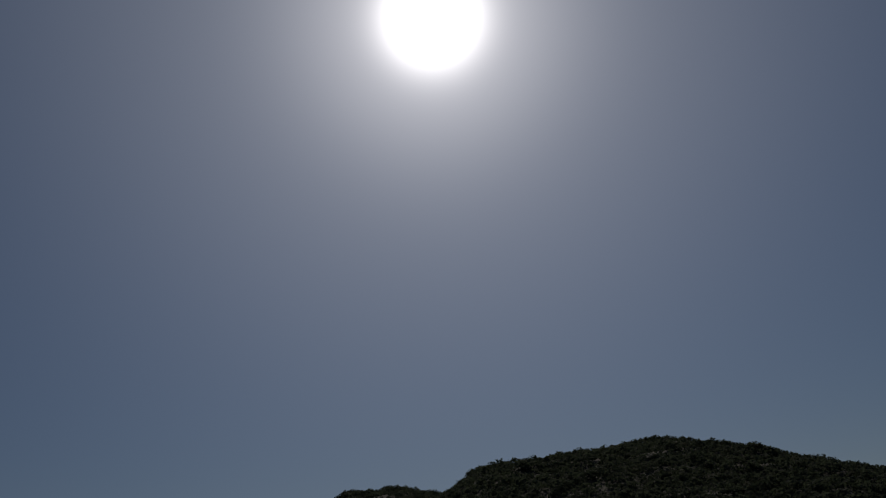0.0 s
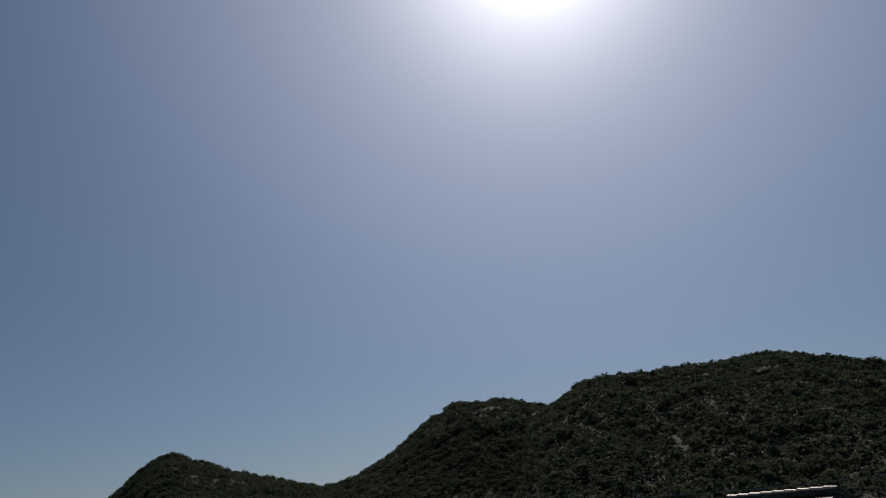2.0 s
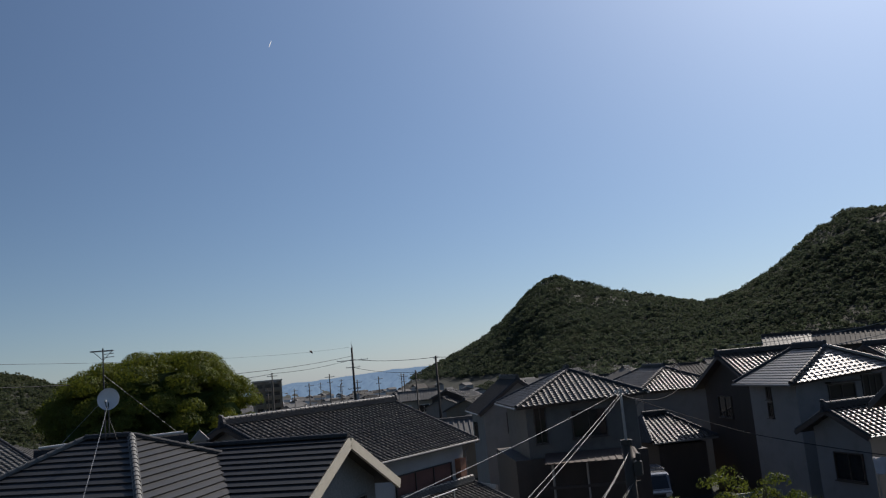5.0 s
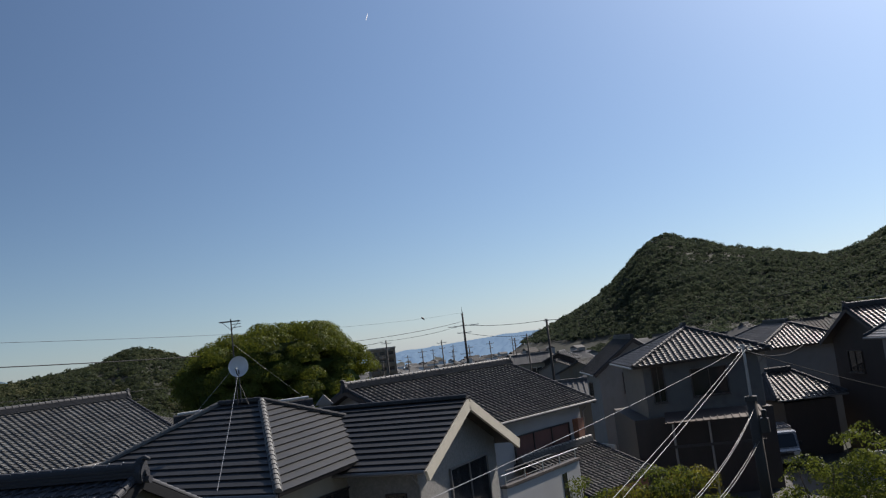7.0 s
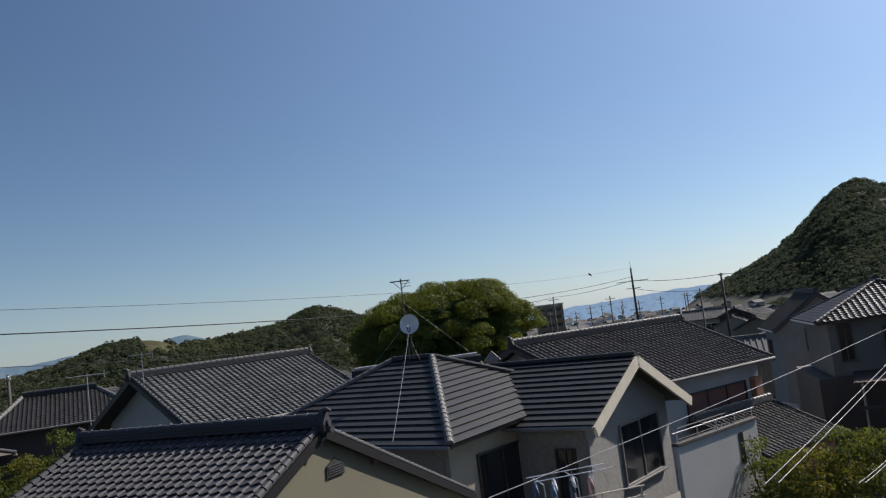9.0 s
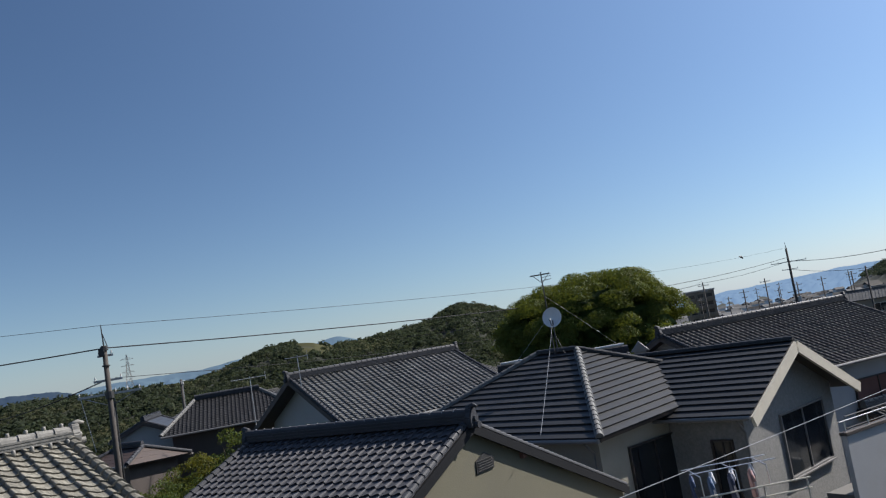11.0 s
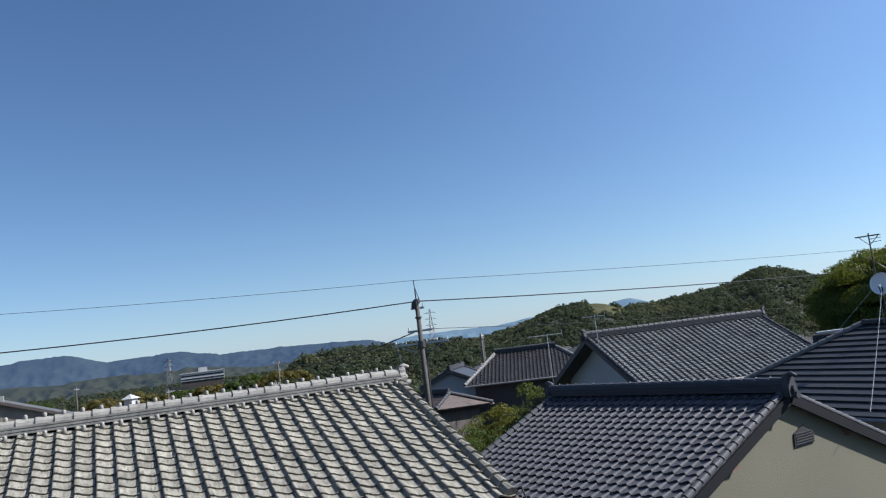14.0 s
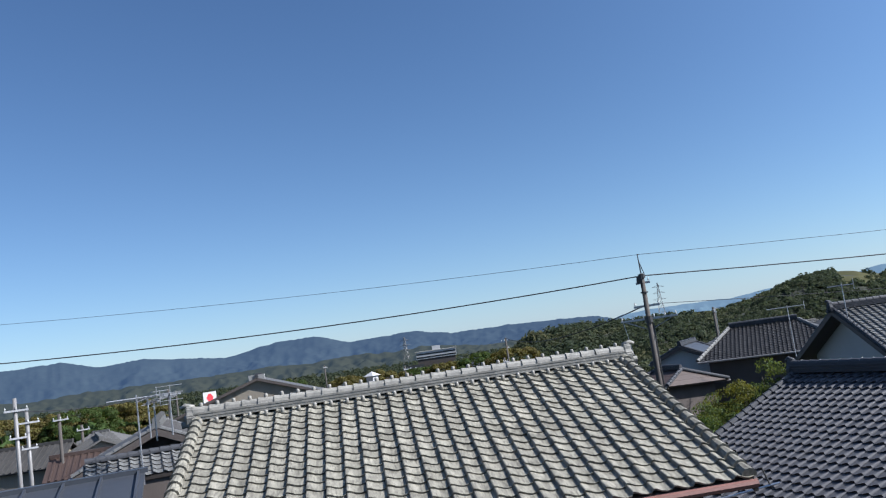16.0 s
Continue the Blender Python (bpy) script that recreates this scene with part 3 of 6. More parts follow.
def slope(roof, name, poly, style, material, pieces=0, deck=M_DARKWOOD, rng=None):
    """One roof plane. poly: eave start, eave end, then the upper corners. style: ('wave', width, length) or ('flat', length).
    pieces: how many tiles are objects of their own, those nearest the eave's start last."""
    P = [Vector(p) for p in poly]
    ex = (P[1] - P[0]).normalized()
    n = (P[1] - P[0]).cross(P[2] - P[0]).normalized()
    if n.z < 0:
        raise ValueError(name)
    up = n.cross(ex)
    flat = [((p - P[0]).dot(ex), (p - P[0]).dot(up)) for p in P]
    part("roof_deck", Geo().slab([p - n * 0.01 for p in P], n, 0.10), deck, roof)
    x0, x1 = min(q[0] for q in flat), max(q[0] for q in flat)
    top = max(q[1] for q in flat)
    rng = rng or random.Random(len(name) + int(x1 * 100))
    base = Matrix((ex, up, n)).transposed().to_4x4()
    base.translation = P[0]
    if style[0] == "wave":
        pw, pl = style[1], style[2]
        nx, ny = max(1, round((x1 - x0) / pw)), max(1, round(top / pl))
        pw, pl = (x1 - x0) / nx, top / ny
        tv, tf = wave_tile(pw, pl, *style[3:])
        cells = [(i, j) for j in range(ny) for i in range(nx) if inside(flat, x0 + (i + 0.5) * pw, (j + 0.45) * pl)]
        if pieces:
            me = Geo().add(tv, tf).mesh("roof_tile", material, True)
            for i, j in cells[-pieces:]:
                ob = new("roof_tile", me)
                ob.parent = roof
                ob.matrix_local = base @ pose(x0 + i * pw + rng.uniform(-.004, .004), j * pl + rng.uniform(-.006, .006), rng.uniform(0, .004), rng.uniform(-.5, .5), rng.uniform(-.6, .6), rng.uniform(-.4, .4))
            cells = cells[:-pieces]
        if cells:
            tv = np.array(tv)
            tf = np.array(tf)
            V, F, o = [], [], 0
            R3 = np.array(base.to_3x3())
            for i, j in cells:
                q = tv + (x0 + i * pw + rng.uniform(-.004, .004), j * pl + rng.uniform(-.006, .006), rng.uniform(0, .006))
                V.append(q @ R3.T + np.array(P[0]))
                F.append(tf + o)
                o += len(tv)
            ob = np_object("roof_tiles", np.concatenate(V), np.concatenate(F), material, roof, smooth=True)
            ob["kind"] = "stuff"
    else:
        pl = style[1]
        ny = max(1, round(top / pl))
        pl = top / ny
        for j in range(ny):
            xs = []
            for yy in (j * pl + 0.02, min((j + 1) * pl, top) - 0.02):
                cross = []
                for k in range(len(flat)):
                    (ax, ay), (bx, by) = flat[k], flat[(k + 1) % len(flat)]
                    if (ay > yy) != (by > yy):
                        cross.append(ax + (bx - ax) * (yy - ay) / (by - ay))
                xs.append((min(cross), max(cross)) if len(cross) >= 2 else None)
            if xs[0] is None:
                continue
            l0, r0 = xs[0]
            l1, r1 = xs[1] or ((l0 + r0) / 2,) * 2
            th = style[2] if len(style) > 2 else 0.045
            y0, y1 = j * pl - 0.02, (j + 1) * pl + 0.02
            pts = [(l0, y0, 0.0), (r0, y0, 0.0), (r1, y1, 0.0), (l1, y1, 0.0), (l0, y0, th), (r0, y0, th), (r1, y1, 0.012), (l1, y1, 0.012)]
            g = Geo().add([base @ Vector(p) for p in pts], [(3, 2, 1, 0), (4, 5, 6, 7), (0, 1, 5, 4), (1, 2, 6, 5), (2, 3, 7, 6), (3, 0, 4, 7)])
            part("tile_course", g, material, roof)


def cap_line(roof, p, q, material, w=0.24, h=0.16, pitch=0.27, r=0.085, dots=None, name="ridge", taper=1.22):
    """Ridge or hip: stacked flat courses with round cap tiles on top, butted one after another."""
    p, q = Vector(p), Vector(q)
    d = q - p
    L = d.length
    d.normalize()
    s = d.cross(Vector((0, 0, 1))).normalized()
    t = s.cross(d)
    courses = max(1, round(h / 0.05))
    sec = []
    for k in range(courses):
        hw = w * (1.0 - 0.10 * k) / 2
        sec += [(hw + 0.014, (k + 0.12) * h / courses), (hw + 0.014, (k + 0.72) * h / courses), (hw - 0.012, (k + 0.74) * h / courses), (hw - 0.012, (k + 1.1) * h / courses)]
    sec = sec + [(-a, b) for a, b in reversed(sec)]
    m = len(sec)
    g = Geo().add([e + s * a + t * b for e in (p, q) for a, b in sec], [(i, i + m, (i + 1) % m + m, (i + 1) % m) for i in range(m)] + [tuple(reversed(range(m))), tuple(range(m, 2 * m))])
    ridge = part(name, g, material, roof)
    n = max(1, round(L / pitch))
    caps, joint = Geo(), Geo()
    for i in range(n):
        a, b = p + d * (L * i / n) + t * h, p + d * (L * (i + 0.97) / n) + t * h
        ring = []
        for e, rr in ((a, r * taper), (b, r)):
            for k in range(7):
                an = math.pi * k / 6
                ring.append(e + s * math.cos(an) * rr + t * (math.sin(an) * rr - 0.01))
        caps.add(ring, [(k, k + 1, 8 + k, 7 + k) for k in range(6)] + [tuple(range(6, -1, -1)), tuple(range(7, 14))])
        if dots:
            c = b + t * (r + 0.01)
            joint.tube([b + s * r * 0.75 + t * r * 0.55, b + t * r * 1.05, b - s * r * 0.75 + t * r * 0.55], 0.012, 5)
    part("ridge_cap", caps, material, roof)["kind"] = "stuff"
    if dots:
        part("ridge_plaster", joint, dots, roof)
    return ridge


def end_ornament(roof, p, sgn, h, material, k=0.7):
    """The moulded end tile of a ridge: a shouldered plate with a scroll on top and a round end tile below."""
    prof = [(-0.20, -0.10), (0.20, -0.10), (0.23, 0.08), (0.15, h + 0.02), (0.13, h + 0.16), (0.06, h + 0.24), (-0.06, h + 0.24), (-0.13, h + 0.16), (-0.15, h + 0.02), (-0.23, 0.08)]
    prof = [(a * k, b if b < h else h + (b - h) * k * 0.8) for a, b in prof]
    g = Geo().slab([p + Vector((sgn * 0.07, a, b)) for a, b in (prof if sgn > 0 else prof[::-1])], (sgn, 0, 0), 0.14)
    o = part("end_tile", g, material, roof, "moulded ridge-end tile", bevel=0.02)
    part("boss", Geo().tube([p + Vector((sgn * 0.05, 0, h * 0.4)), p + Vector((sgn * 0.11, 0, h * 0.4))], [0.10 * k, 0.07 * k], 12), material, o)
    z = h + 0.13 * k
    part("horn", Geo().tube([p + Vector((-sgn * 0.06, 0, z)), p + Vector((sgn * 0.08, 0, z + 0.08 * k)), p + Vector((sgn * 0.16, 0, z + 0.03 * k))], [0.08 * k, 0.07 * k, 0.04 * k], 10), material, o, smooth=True)
    part("round_end", Geo().tube([p + Vector((-sgn * 0.05, 0, -0.04)), p + Vector((sgn * 0.16, 0, -0.05))], [0.085 * k, 0.1 * k], 14), material, o)


def window(house, wall_m, x, z, w, h, sash=M_FRAME, glass=M_GLASS, panes=2, hood=False):
    """A window on a wall whose plane is wall_m's xz plane, outwards along -y: frame, sashes with glass, sill."""
    root = part("window", Geo().add([wall_m @ Vector((x + a, -0.012, z + b)) for a, b in ((0, 0), (w, 0), (w, h), (0, h))], [(0, 1, 2, 3)]), glass, house, "dark window pane in a metal frame")
    g = Geo()
    fw = 0.05
    for a, b in (((x - fw, z - fw), (x + w + fw, z)), ((x - fw, z + h), (x + w + fw, z + h + fw)), ((x - fw, z), (x, z + h)), ((x + w, z), (x + w + fw, z + h))):
        g.box((a[0], -0.07, a[1]), (b[0], 0.03, b[1]))
    for k in range(1, panes):
        g.box((x + w * k / panes - 0.02, -0.05, z), (x + w * k / panes + 0.02, 0.0, z + h))
    g.v = [tuple(wall_m @ Vector(p)) for p in g.v]
    part("window_frame", g, sash, root)
    s = Geo().box((x - 0.09, -0.13, z - fw - 0.04), (x + w + 0.09, 0.02, z - fw))
    if hood:
        s.box((x - 0.15, -0.45, z + h + 0.12), (x + w + 0.15, 0.0, z + h + 0.18))
    s.v = [tuple(wall_m @ Vector(p)) for p in s.v]
    part("window_sill", s, sash, root)
    return root


def house(name, label, A, az, L, w1, w2, hA, hB, tp, zr, wall, tile, style, ridge=None, pieces=0, over=0.5, windows=(), base=0.0,
          barge=M_DARKWOOD, ridge_h=0.2, dots=None, category="house", tile2=None, gutter=True, group="", verge_caps=True, skip2=False, hip_mat=None, oni=0.0, hip_w=0.2, verge_mat=None, gutter_mat=None, barge_h=0.17, verge_r=0.06):
    """A house under a ridged roof. A: plan point under the ridge's first end; az: the ridge's bearing; L: its length; w1, w2: half widths to the right and left of
    it, eaves included; hA, hB: run of the hips at its ends (0: gable); tp: slope; zr: ridge height. Local x runs along the ridge, y to its left."""
    m = pose(A[0], A[1], base, 0, 0, 90 - az)
    root = thing(name, m, label, category, group)
    zr -= base
    ridge = ridge or M_RIDGE_DARK
    a, b = Vector((0, 0, zr)), Vector((L, 0, zr))
    z1, z2 = zr - w1 * tp, zr - w2 * tp
    a1, b1, a2, b2 = Vector((-hA, -w1, z1)), Vector((L + hB, -w1, z1)), Vector((-hA, w2, z2)), Vector((L + hB, w2, z2))
    roof = part("roof", Geo().beam(a - Vector((0, 0, 0.14)), b - Vector((0, 0, 0.14)), 0.12, 0.16), M_DARKWOOD, root)
    slope(roof, name + "1", [a1, b1, b, a], style, tile, pieces)
    if not skip2:
        slope(roof, name + "2", [b2, a2, a, b], style, tile2 or tile, 0)
    if hA > 0:
        slope(roof, name + "3", [a2, a1, a], style, tile, 0)
    if hB > 0:
        slope(roof, name + "4", [b1, b2, b], style, tile, 0)
    lift = Vector((0, 0, 0.02))
    cap_line(roof, a + lift, b + lift, ridge, h=ridge_h, dots=dots)
    for on, e, c1, c2 in ((hA, a, a1, a2), (hB, b, b1, b2)):
        sgn = -1 if e is a else 1
        if on > 0:
            cap_line(roof, c1 + lift, e + lift, hip_mat or ridge, w=hip_w, h=0.05, r=hip_w * 0.4, name="hip_ridge")
            cap_line(roof, c2 + lift, e + lift, ridge, w=hip_w, h=0.05, r=hip_w * 0.4, name="hip_ridge")
        else:
            for c in (c1, c2):
                dn = Vector((sgn * 0.02, 0, -0.01 - barge_h / 2))
                part("barge_board", Geo().beam(e + dn, c + dn, 0.05 if barge_h < 0.2 else 0.09, barge_h, (0, 0, 1)), barge, roof)
            if verge_caps:
                for c in (c1, c2):
                    ins = Vector((-sgn * 0.06, 0, 0.02))
                    cap_line(roof, c + ins, e + ins, verge_mat or M_RIDGE_DARK, w=verge_r * 2.2, h=0.03, r=verge_r, pitch=style[2] if style[0] == "wave" else 0.3, name="verge", taper=1.25 if verge_r < 0.07 else 1.4)
        if oni:
            end_ornament(roof, e + Vector((sgn * 0.05, 0, 0.02)), sgn, ridge_h, ridge, oni)
    # walls, inside the overhang
    ov = over
    xa, xb = (-hA + ov) , (L + hB - ov)
    g = Geo()
    y1, y2 = -w1 + ov, w2 - ov
    t1, t2 = zr - (w1 - ov) * tp - 0.12, zr - (w2 - ov) * tp - 0.12
    if hA == 0:
        ga = [(xa, y1, 0), (xa, y2, 0), (xa, y2, t2), (xa, 0, zr - 0.12), (xa, y1, t1)]
    else:
        ga = [(xa, y1, 0), (xa, y2, 0), (xa, y2, min(t1, t2)), (xa, 0, min(t1, t2)), (xa, y1, min(t1, t2))]
    if hB == 0:
        gb = [(xb, y1, 0), (xb, y2, 0), (xb, y2, t2), (xb, 0, zr - 0.12), (xb, y1, t1)]
    else:
        gb = [(xb, y1, 0), (xb, y2, 0), (xb, y2, min(t1, t2)), (xb, 0, min(t1, t2)), (xb, y1, min(t1, t2))]
    g.add(ga + gb, [tuple(range(4, -1, -1)), tuple(range(5, 10)), (0, 4, 9, 5)[::-1], (1, 6, 7, 2)[::-1], (4, 3, 8, 9)[::-1], (3, 2, 7, 8)[::-1], (0, 5, 6, 1)[::-1]])
    part("wall", g, wall, root)
    if gutter:
        for p, q, y in ((a1, b1, -0.07), (a2, b2, 0.07)):
            off = Vector((0, y, -0.05))
            gg = Geo().tube([p + off, q + off], 0.055, 8)
            part("gutter", gg, gutter_mat or M_GUTTER, root)
    frames = {"1": Matrix.Translation((xa, y1, 0)), "2": pose(xb, y2, 0, 0, 0, 180), "A": pose(xa, y2, 0, 0, 0, -90), "B": pose(xb, y1, 0, 0, 0, 90)}
    for side, x, z, w, h, *opt in windows:
        window(root, frames[side], x, z - base, w, h, **(opt[0] if opt else {}))
    return root

# ------------------------------------------------------------ the houses
WAVE = ("wave", 0.265, 0.235, 0.057, 0.032, 0.012, 1.1, 0.92)
silver = house("house", "two-storey house with weathered silver-grey wavy tile roof", (-13.81, 4.14), 28.6, 7.54, 4.2, 3.0, 0, 0, 0.36, 7.56, M_WALL_BROWN, M_TILE_SILVER, ("wave", 0.265, 0.235, 0.054, 0.030, 0.012, 1.05, 0.95, 0.66), ridge=M_RIDGE_LIGHT, pieces=300, ridge_h=0.14, oni=0.6, barge=M_DARKWOOD, verge_mat=M_TILE_SILVER, gutter_mat=M_SHUTTER, verge_r=0.078)
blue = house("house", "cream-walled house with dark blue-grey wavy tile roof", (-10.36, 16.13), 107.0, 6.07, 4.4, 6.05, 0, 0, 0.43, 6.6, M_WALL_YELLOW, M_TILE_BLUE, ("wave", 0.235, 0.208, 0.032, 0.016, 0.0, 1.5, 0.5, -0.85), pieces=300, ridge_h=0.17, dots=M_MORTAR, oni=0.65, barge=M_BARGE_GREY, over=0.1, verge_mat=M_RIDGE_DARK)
house("house", "house with grey wavy tile roof and white gable", (-17.05, 29.83), 34.5, 8.73, 4.2, 4.2, 0, 0, 0.49, 7.55, M_WALL_WHITE, M_TILE_GREY, WAVE, ridge=M_RIDGE_DARK, oni=0.7, over=0.7)
hip = house("house", "pale modern house with charcoal flat-tile hip roof", (-5.80, 26.51), 120.0, 1.65, 4.07, 3.48, 3.41, 3.63, 0.49, 7.14, M_WALL_CREAM, M_FLAT, ("flat", 0.30, 0.06), ridge=M_FLAT, hip_mat=M_HIP, ridge_h=0.05, hip_w=0.2,
            windows=[("B", 1.19, 2.5, 2.27, 2.05)])
wing = house("house_wing", "gabled wing with cream barge boards and textured pale siding", (-3.10, 27.32), 118.7, 5.62, 3.14, 3.62, 0, 0, 0.478, 6.55, M_WALL_TEXT, M_FLAT, ("flat", 0.30, 0.06), ridge=M_FLAT, barge=M_BARGE, barge_h=0.3, verge_caps=False, over=0.6, ridge_h=0.03,
             windows=[("B", 2.0, 2.9, 2.7, 1.67, {"sash": M_GUTTER}), ("1", 3.46, 2.58, 0.54, 1.73)])
large = house("house", "large house with dark wavy tile roof", (-2.22, 31.39), 43.9, 10.5, 4.33, 4.0, 0, 0, 0.43, 6.95, M_WALL_WHITE, M_TILE_DARK, WAVE, ridge=M_RIDGE_DARK, dots=M_MORTAR, oni=0.7,
              windows=[("1", 4.5, 3.2, 3.9, 1.1, {"glass": M_SHUTTER, "panes": 3})])
part("brick_pier", Geo().box((9.3, -4.1, 0), (9.75, -3.75, 4.4)), M_BRICK, large, "orange brick pier on the corner")
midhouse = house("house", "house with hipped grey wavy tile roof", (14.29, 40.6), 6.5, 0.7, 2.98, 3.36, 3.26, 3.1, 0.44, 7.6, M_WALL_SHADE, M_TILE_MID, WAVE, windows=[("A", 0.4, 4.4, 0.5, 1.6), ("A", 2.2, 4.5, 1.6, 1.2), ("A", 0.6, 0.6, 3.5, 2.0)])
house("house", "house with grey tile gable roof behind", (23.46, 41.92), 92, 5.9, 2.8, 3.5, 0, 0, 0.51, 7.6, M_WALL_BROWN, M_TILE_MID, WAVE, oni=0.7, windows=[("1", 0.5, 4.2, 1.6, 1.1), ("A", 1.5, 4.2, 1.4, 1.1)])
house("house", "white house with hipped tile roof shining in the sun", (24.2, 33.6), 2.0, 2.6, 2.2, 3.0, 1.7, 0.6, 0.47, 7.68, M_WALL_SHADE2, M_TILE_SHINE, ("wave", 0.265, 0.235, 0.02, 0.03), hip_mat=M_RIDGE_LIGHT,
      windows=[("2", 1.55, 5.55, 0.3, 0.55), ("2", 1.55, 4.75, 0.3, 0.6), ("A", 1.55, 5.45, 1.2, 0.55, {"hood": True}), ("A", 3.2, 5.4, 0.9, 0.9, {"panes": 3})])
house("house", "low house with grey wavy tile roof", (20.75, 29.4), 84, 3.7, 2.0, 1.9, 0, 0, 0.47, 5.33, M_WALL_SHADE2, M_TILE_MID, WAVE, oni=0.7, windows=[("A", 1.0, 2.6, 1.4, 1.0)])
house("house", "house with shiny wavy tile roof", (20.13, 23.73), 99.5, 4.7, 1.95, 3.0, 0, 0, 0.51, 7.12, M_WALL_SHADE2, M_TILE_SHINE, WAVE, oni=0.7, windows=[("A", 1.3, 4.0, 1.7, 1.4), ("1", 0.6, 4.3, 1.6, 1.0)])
house("house", "house with striped grey tile roof", (19.8, 18.05), 187, 3.4, 1.9, 3, 0, 0, 0.42, 7.25, M_WALL_BROWN, M_FAR_DARK, WAVE)
house("house", "house with pale slate roof shining in the sun", (14.51, 10.21), 186, 2.4, 3.0, 3, 0, 0, 0.37, 8.08, M_WALL_BROWN, M_FLAT_LIGHT, ("flat", 0.28, 0.06), ridge=M_FLAT, ridge_h=0.05, verge_caps=False)


# ridge details of the silver roof: upright stop tiles above each column, and along the ridge's crown
stop = Geo().tube([(0, 0, 0), (0, 0, 0.085), (0, 0, 0.105)], [0.032, 0.032, 0.02], 8).mesh("stop_tile", M_RIDGE_LIGHT, True)
for i in range(28):
    for y, z in ((-0.24, 7.50), (0.0, 7.76)):
        ob = part("stop_tile", stop, None, silver)
        ob.location = (0.13 + i * 0.2693, y, z)

# downpipes and eave boards of the near houses
for owner, x, y, z in ((large, 10.0, -3.9, 5.0), (wing, 5.1, -2.6, 4.9), (hip, 4.6, -3.5, 5.0), (midhouse, -2.7, -2.45, 6.0)):
    part("downpipe", Geo().tube([(x, y - 0.4, z), (x, y - 0.06, z - 0.35), (x, y - 0.06, 0.1)], 0.035, 8), M_GUTTER, owner)

# gable vent, purlin ends and skirt band of the cream wall
g = Geo().slab([(5.995, y, z) for y, z in ((0.08, 5.66), (0.66, 5.66), (0.7, 5.86), (0.4, 6.0), (0.1, 5.88))], (1, 0, 0), 0.03)
vent = part("gable_vent", g, M_DARK_METAL, blue, "dark louvred gable vent")
for k in range(5):
    part("louvre", Geo().beam((6.0, 0.13, 5.69 + 0.045 * k), (6.0, 0.63, 5.69 + 0.045 * k), 0.02, 0.014), M_DARK_METAL, vent)
for y, z in ((1.72, 5.70), (3.83, 4.94), (-1.67, 5.70)):
    part("purlin_end", Geo().box((5.9, y - 0.07, z - 0.09), (6.06, y + 0.07, z + 0.07)), M_SHUTTER, blue)
# added dark box round the ground floor, standing in for the deep shade there
part("lower_storey", Geo().box((-3.1, -2.7, 0), (3.6, 3.6, 3.7)), M_DARKWOOD, midhouse, "lower storey box coloured dark for shade")

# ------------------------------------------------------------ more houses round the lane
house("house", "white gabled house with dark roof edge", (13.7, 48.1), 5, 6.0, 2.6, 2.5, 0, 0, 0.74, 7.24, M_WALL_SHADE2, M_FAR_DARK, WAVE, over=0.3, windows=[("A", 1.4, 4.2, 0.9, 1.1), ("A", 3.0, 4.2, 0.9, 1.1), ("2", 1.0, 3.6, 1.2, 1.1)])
house("house", "house with dark hipped tile roof", (24.78, 51.4), 4, 4.0, 3.0, 3.0, 2.6, 3.0, 0.45, 7.0, M_WALL_GREY, M_TILE_MID, WAVE)
house("lean_to", "single-storey tiled extension in the shade", (20.4, 46.0), 93, 1.5, 2.73, 3.5, 0.6, 1.7, 0.46, 4.43, M_DARKWOOD, M_TILE_MID, WAVE)
house("house", "house with pale grey tile roof at the hill's foot", (37.0, 33.45), 177, 5.6, 2.4, 3.0, 0, 0, 0.50, 7.7, M_WALL_GREY, M_TILE_MID, WAVE)
house("house", "house with grey tile roof behind the white one", (31.5, 40.5), 88, 4.8, 2.6, 3.0, 0, 0, 0.45, 7.4, M_WALL_GREY, M_TILE_MID, WAVE)
house("lean_to", "single-storey tiled extension of the large house", (4.1, 31.97), 43.9, 5.3, 2.9, 0.35, 0, 0, 0.41, 3.35, M_BRICK, M_TILE_DARK, WAVE, over=0.3, ridge=M_TILE_GREY, gutter=False)
house("pent_roof", "small tiled pent roof below the striped roof", (18.0, 18.9), 187, 1.2, 0.95, 0.15, 0, 0, 0.38, 6.5, M_DARKWOOD, M_FAR_DARK, WAVE, over=0.1, ridge_h=0.05, gutter=False, category="porch", verge_caps=False)
# across the gardens, beyond the silver roof
house("house", "old dark-timbered house with hipped grey tile roof", (-27.9, 38.4), 58, 3.5, 3.4, 3.4, 1.6, 2.2, 0.42, 7.05, M_DARKWOOD, M_TILE_OLD, ("wave", 0.21, 0.2, 0.035, 0.025), ridge=M_RIDGE_DARK, hip_mat=M_HIP)
house("house", "small white-gabled house with blue metal roof", (-30.6, 37.3), -28, 5.0, 1.8, 1.8, 0, 0, 0.45, 6.4, M_WALL_WHITE, M_METAL_ROOF, ("flat", 0.4, 0.02), over=0.25)
house("shed", "low shed with rusty brown roof", (-28.9, 33.1), 100, 1.9, 1.7, 2.2, 0.8, 0.8, 0.35, 5.45, M_DARKWOOD, M_TILE_BROWN, ("flat", 0.35, 0.02), category="shed")
barn = house("barn", "old workshop with tan corrugated gable wall", (-55.7, 22.3), -66, 12.0, 5.0, 9.6, 0, 0, 0.34, 7.9, M_WALL_TAN, M_TILE_DARK, ("flat", 0.4, 0.02), category="workshop", over=0.25, verge_caps=False)
part("roof_monitor", Geo().box((0.1, -0.55, 7.75), (2.0, 0.55, 8.12)), M_WALL_GREY, barn, "pale ridge ventilator")
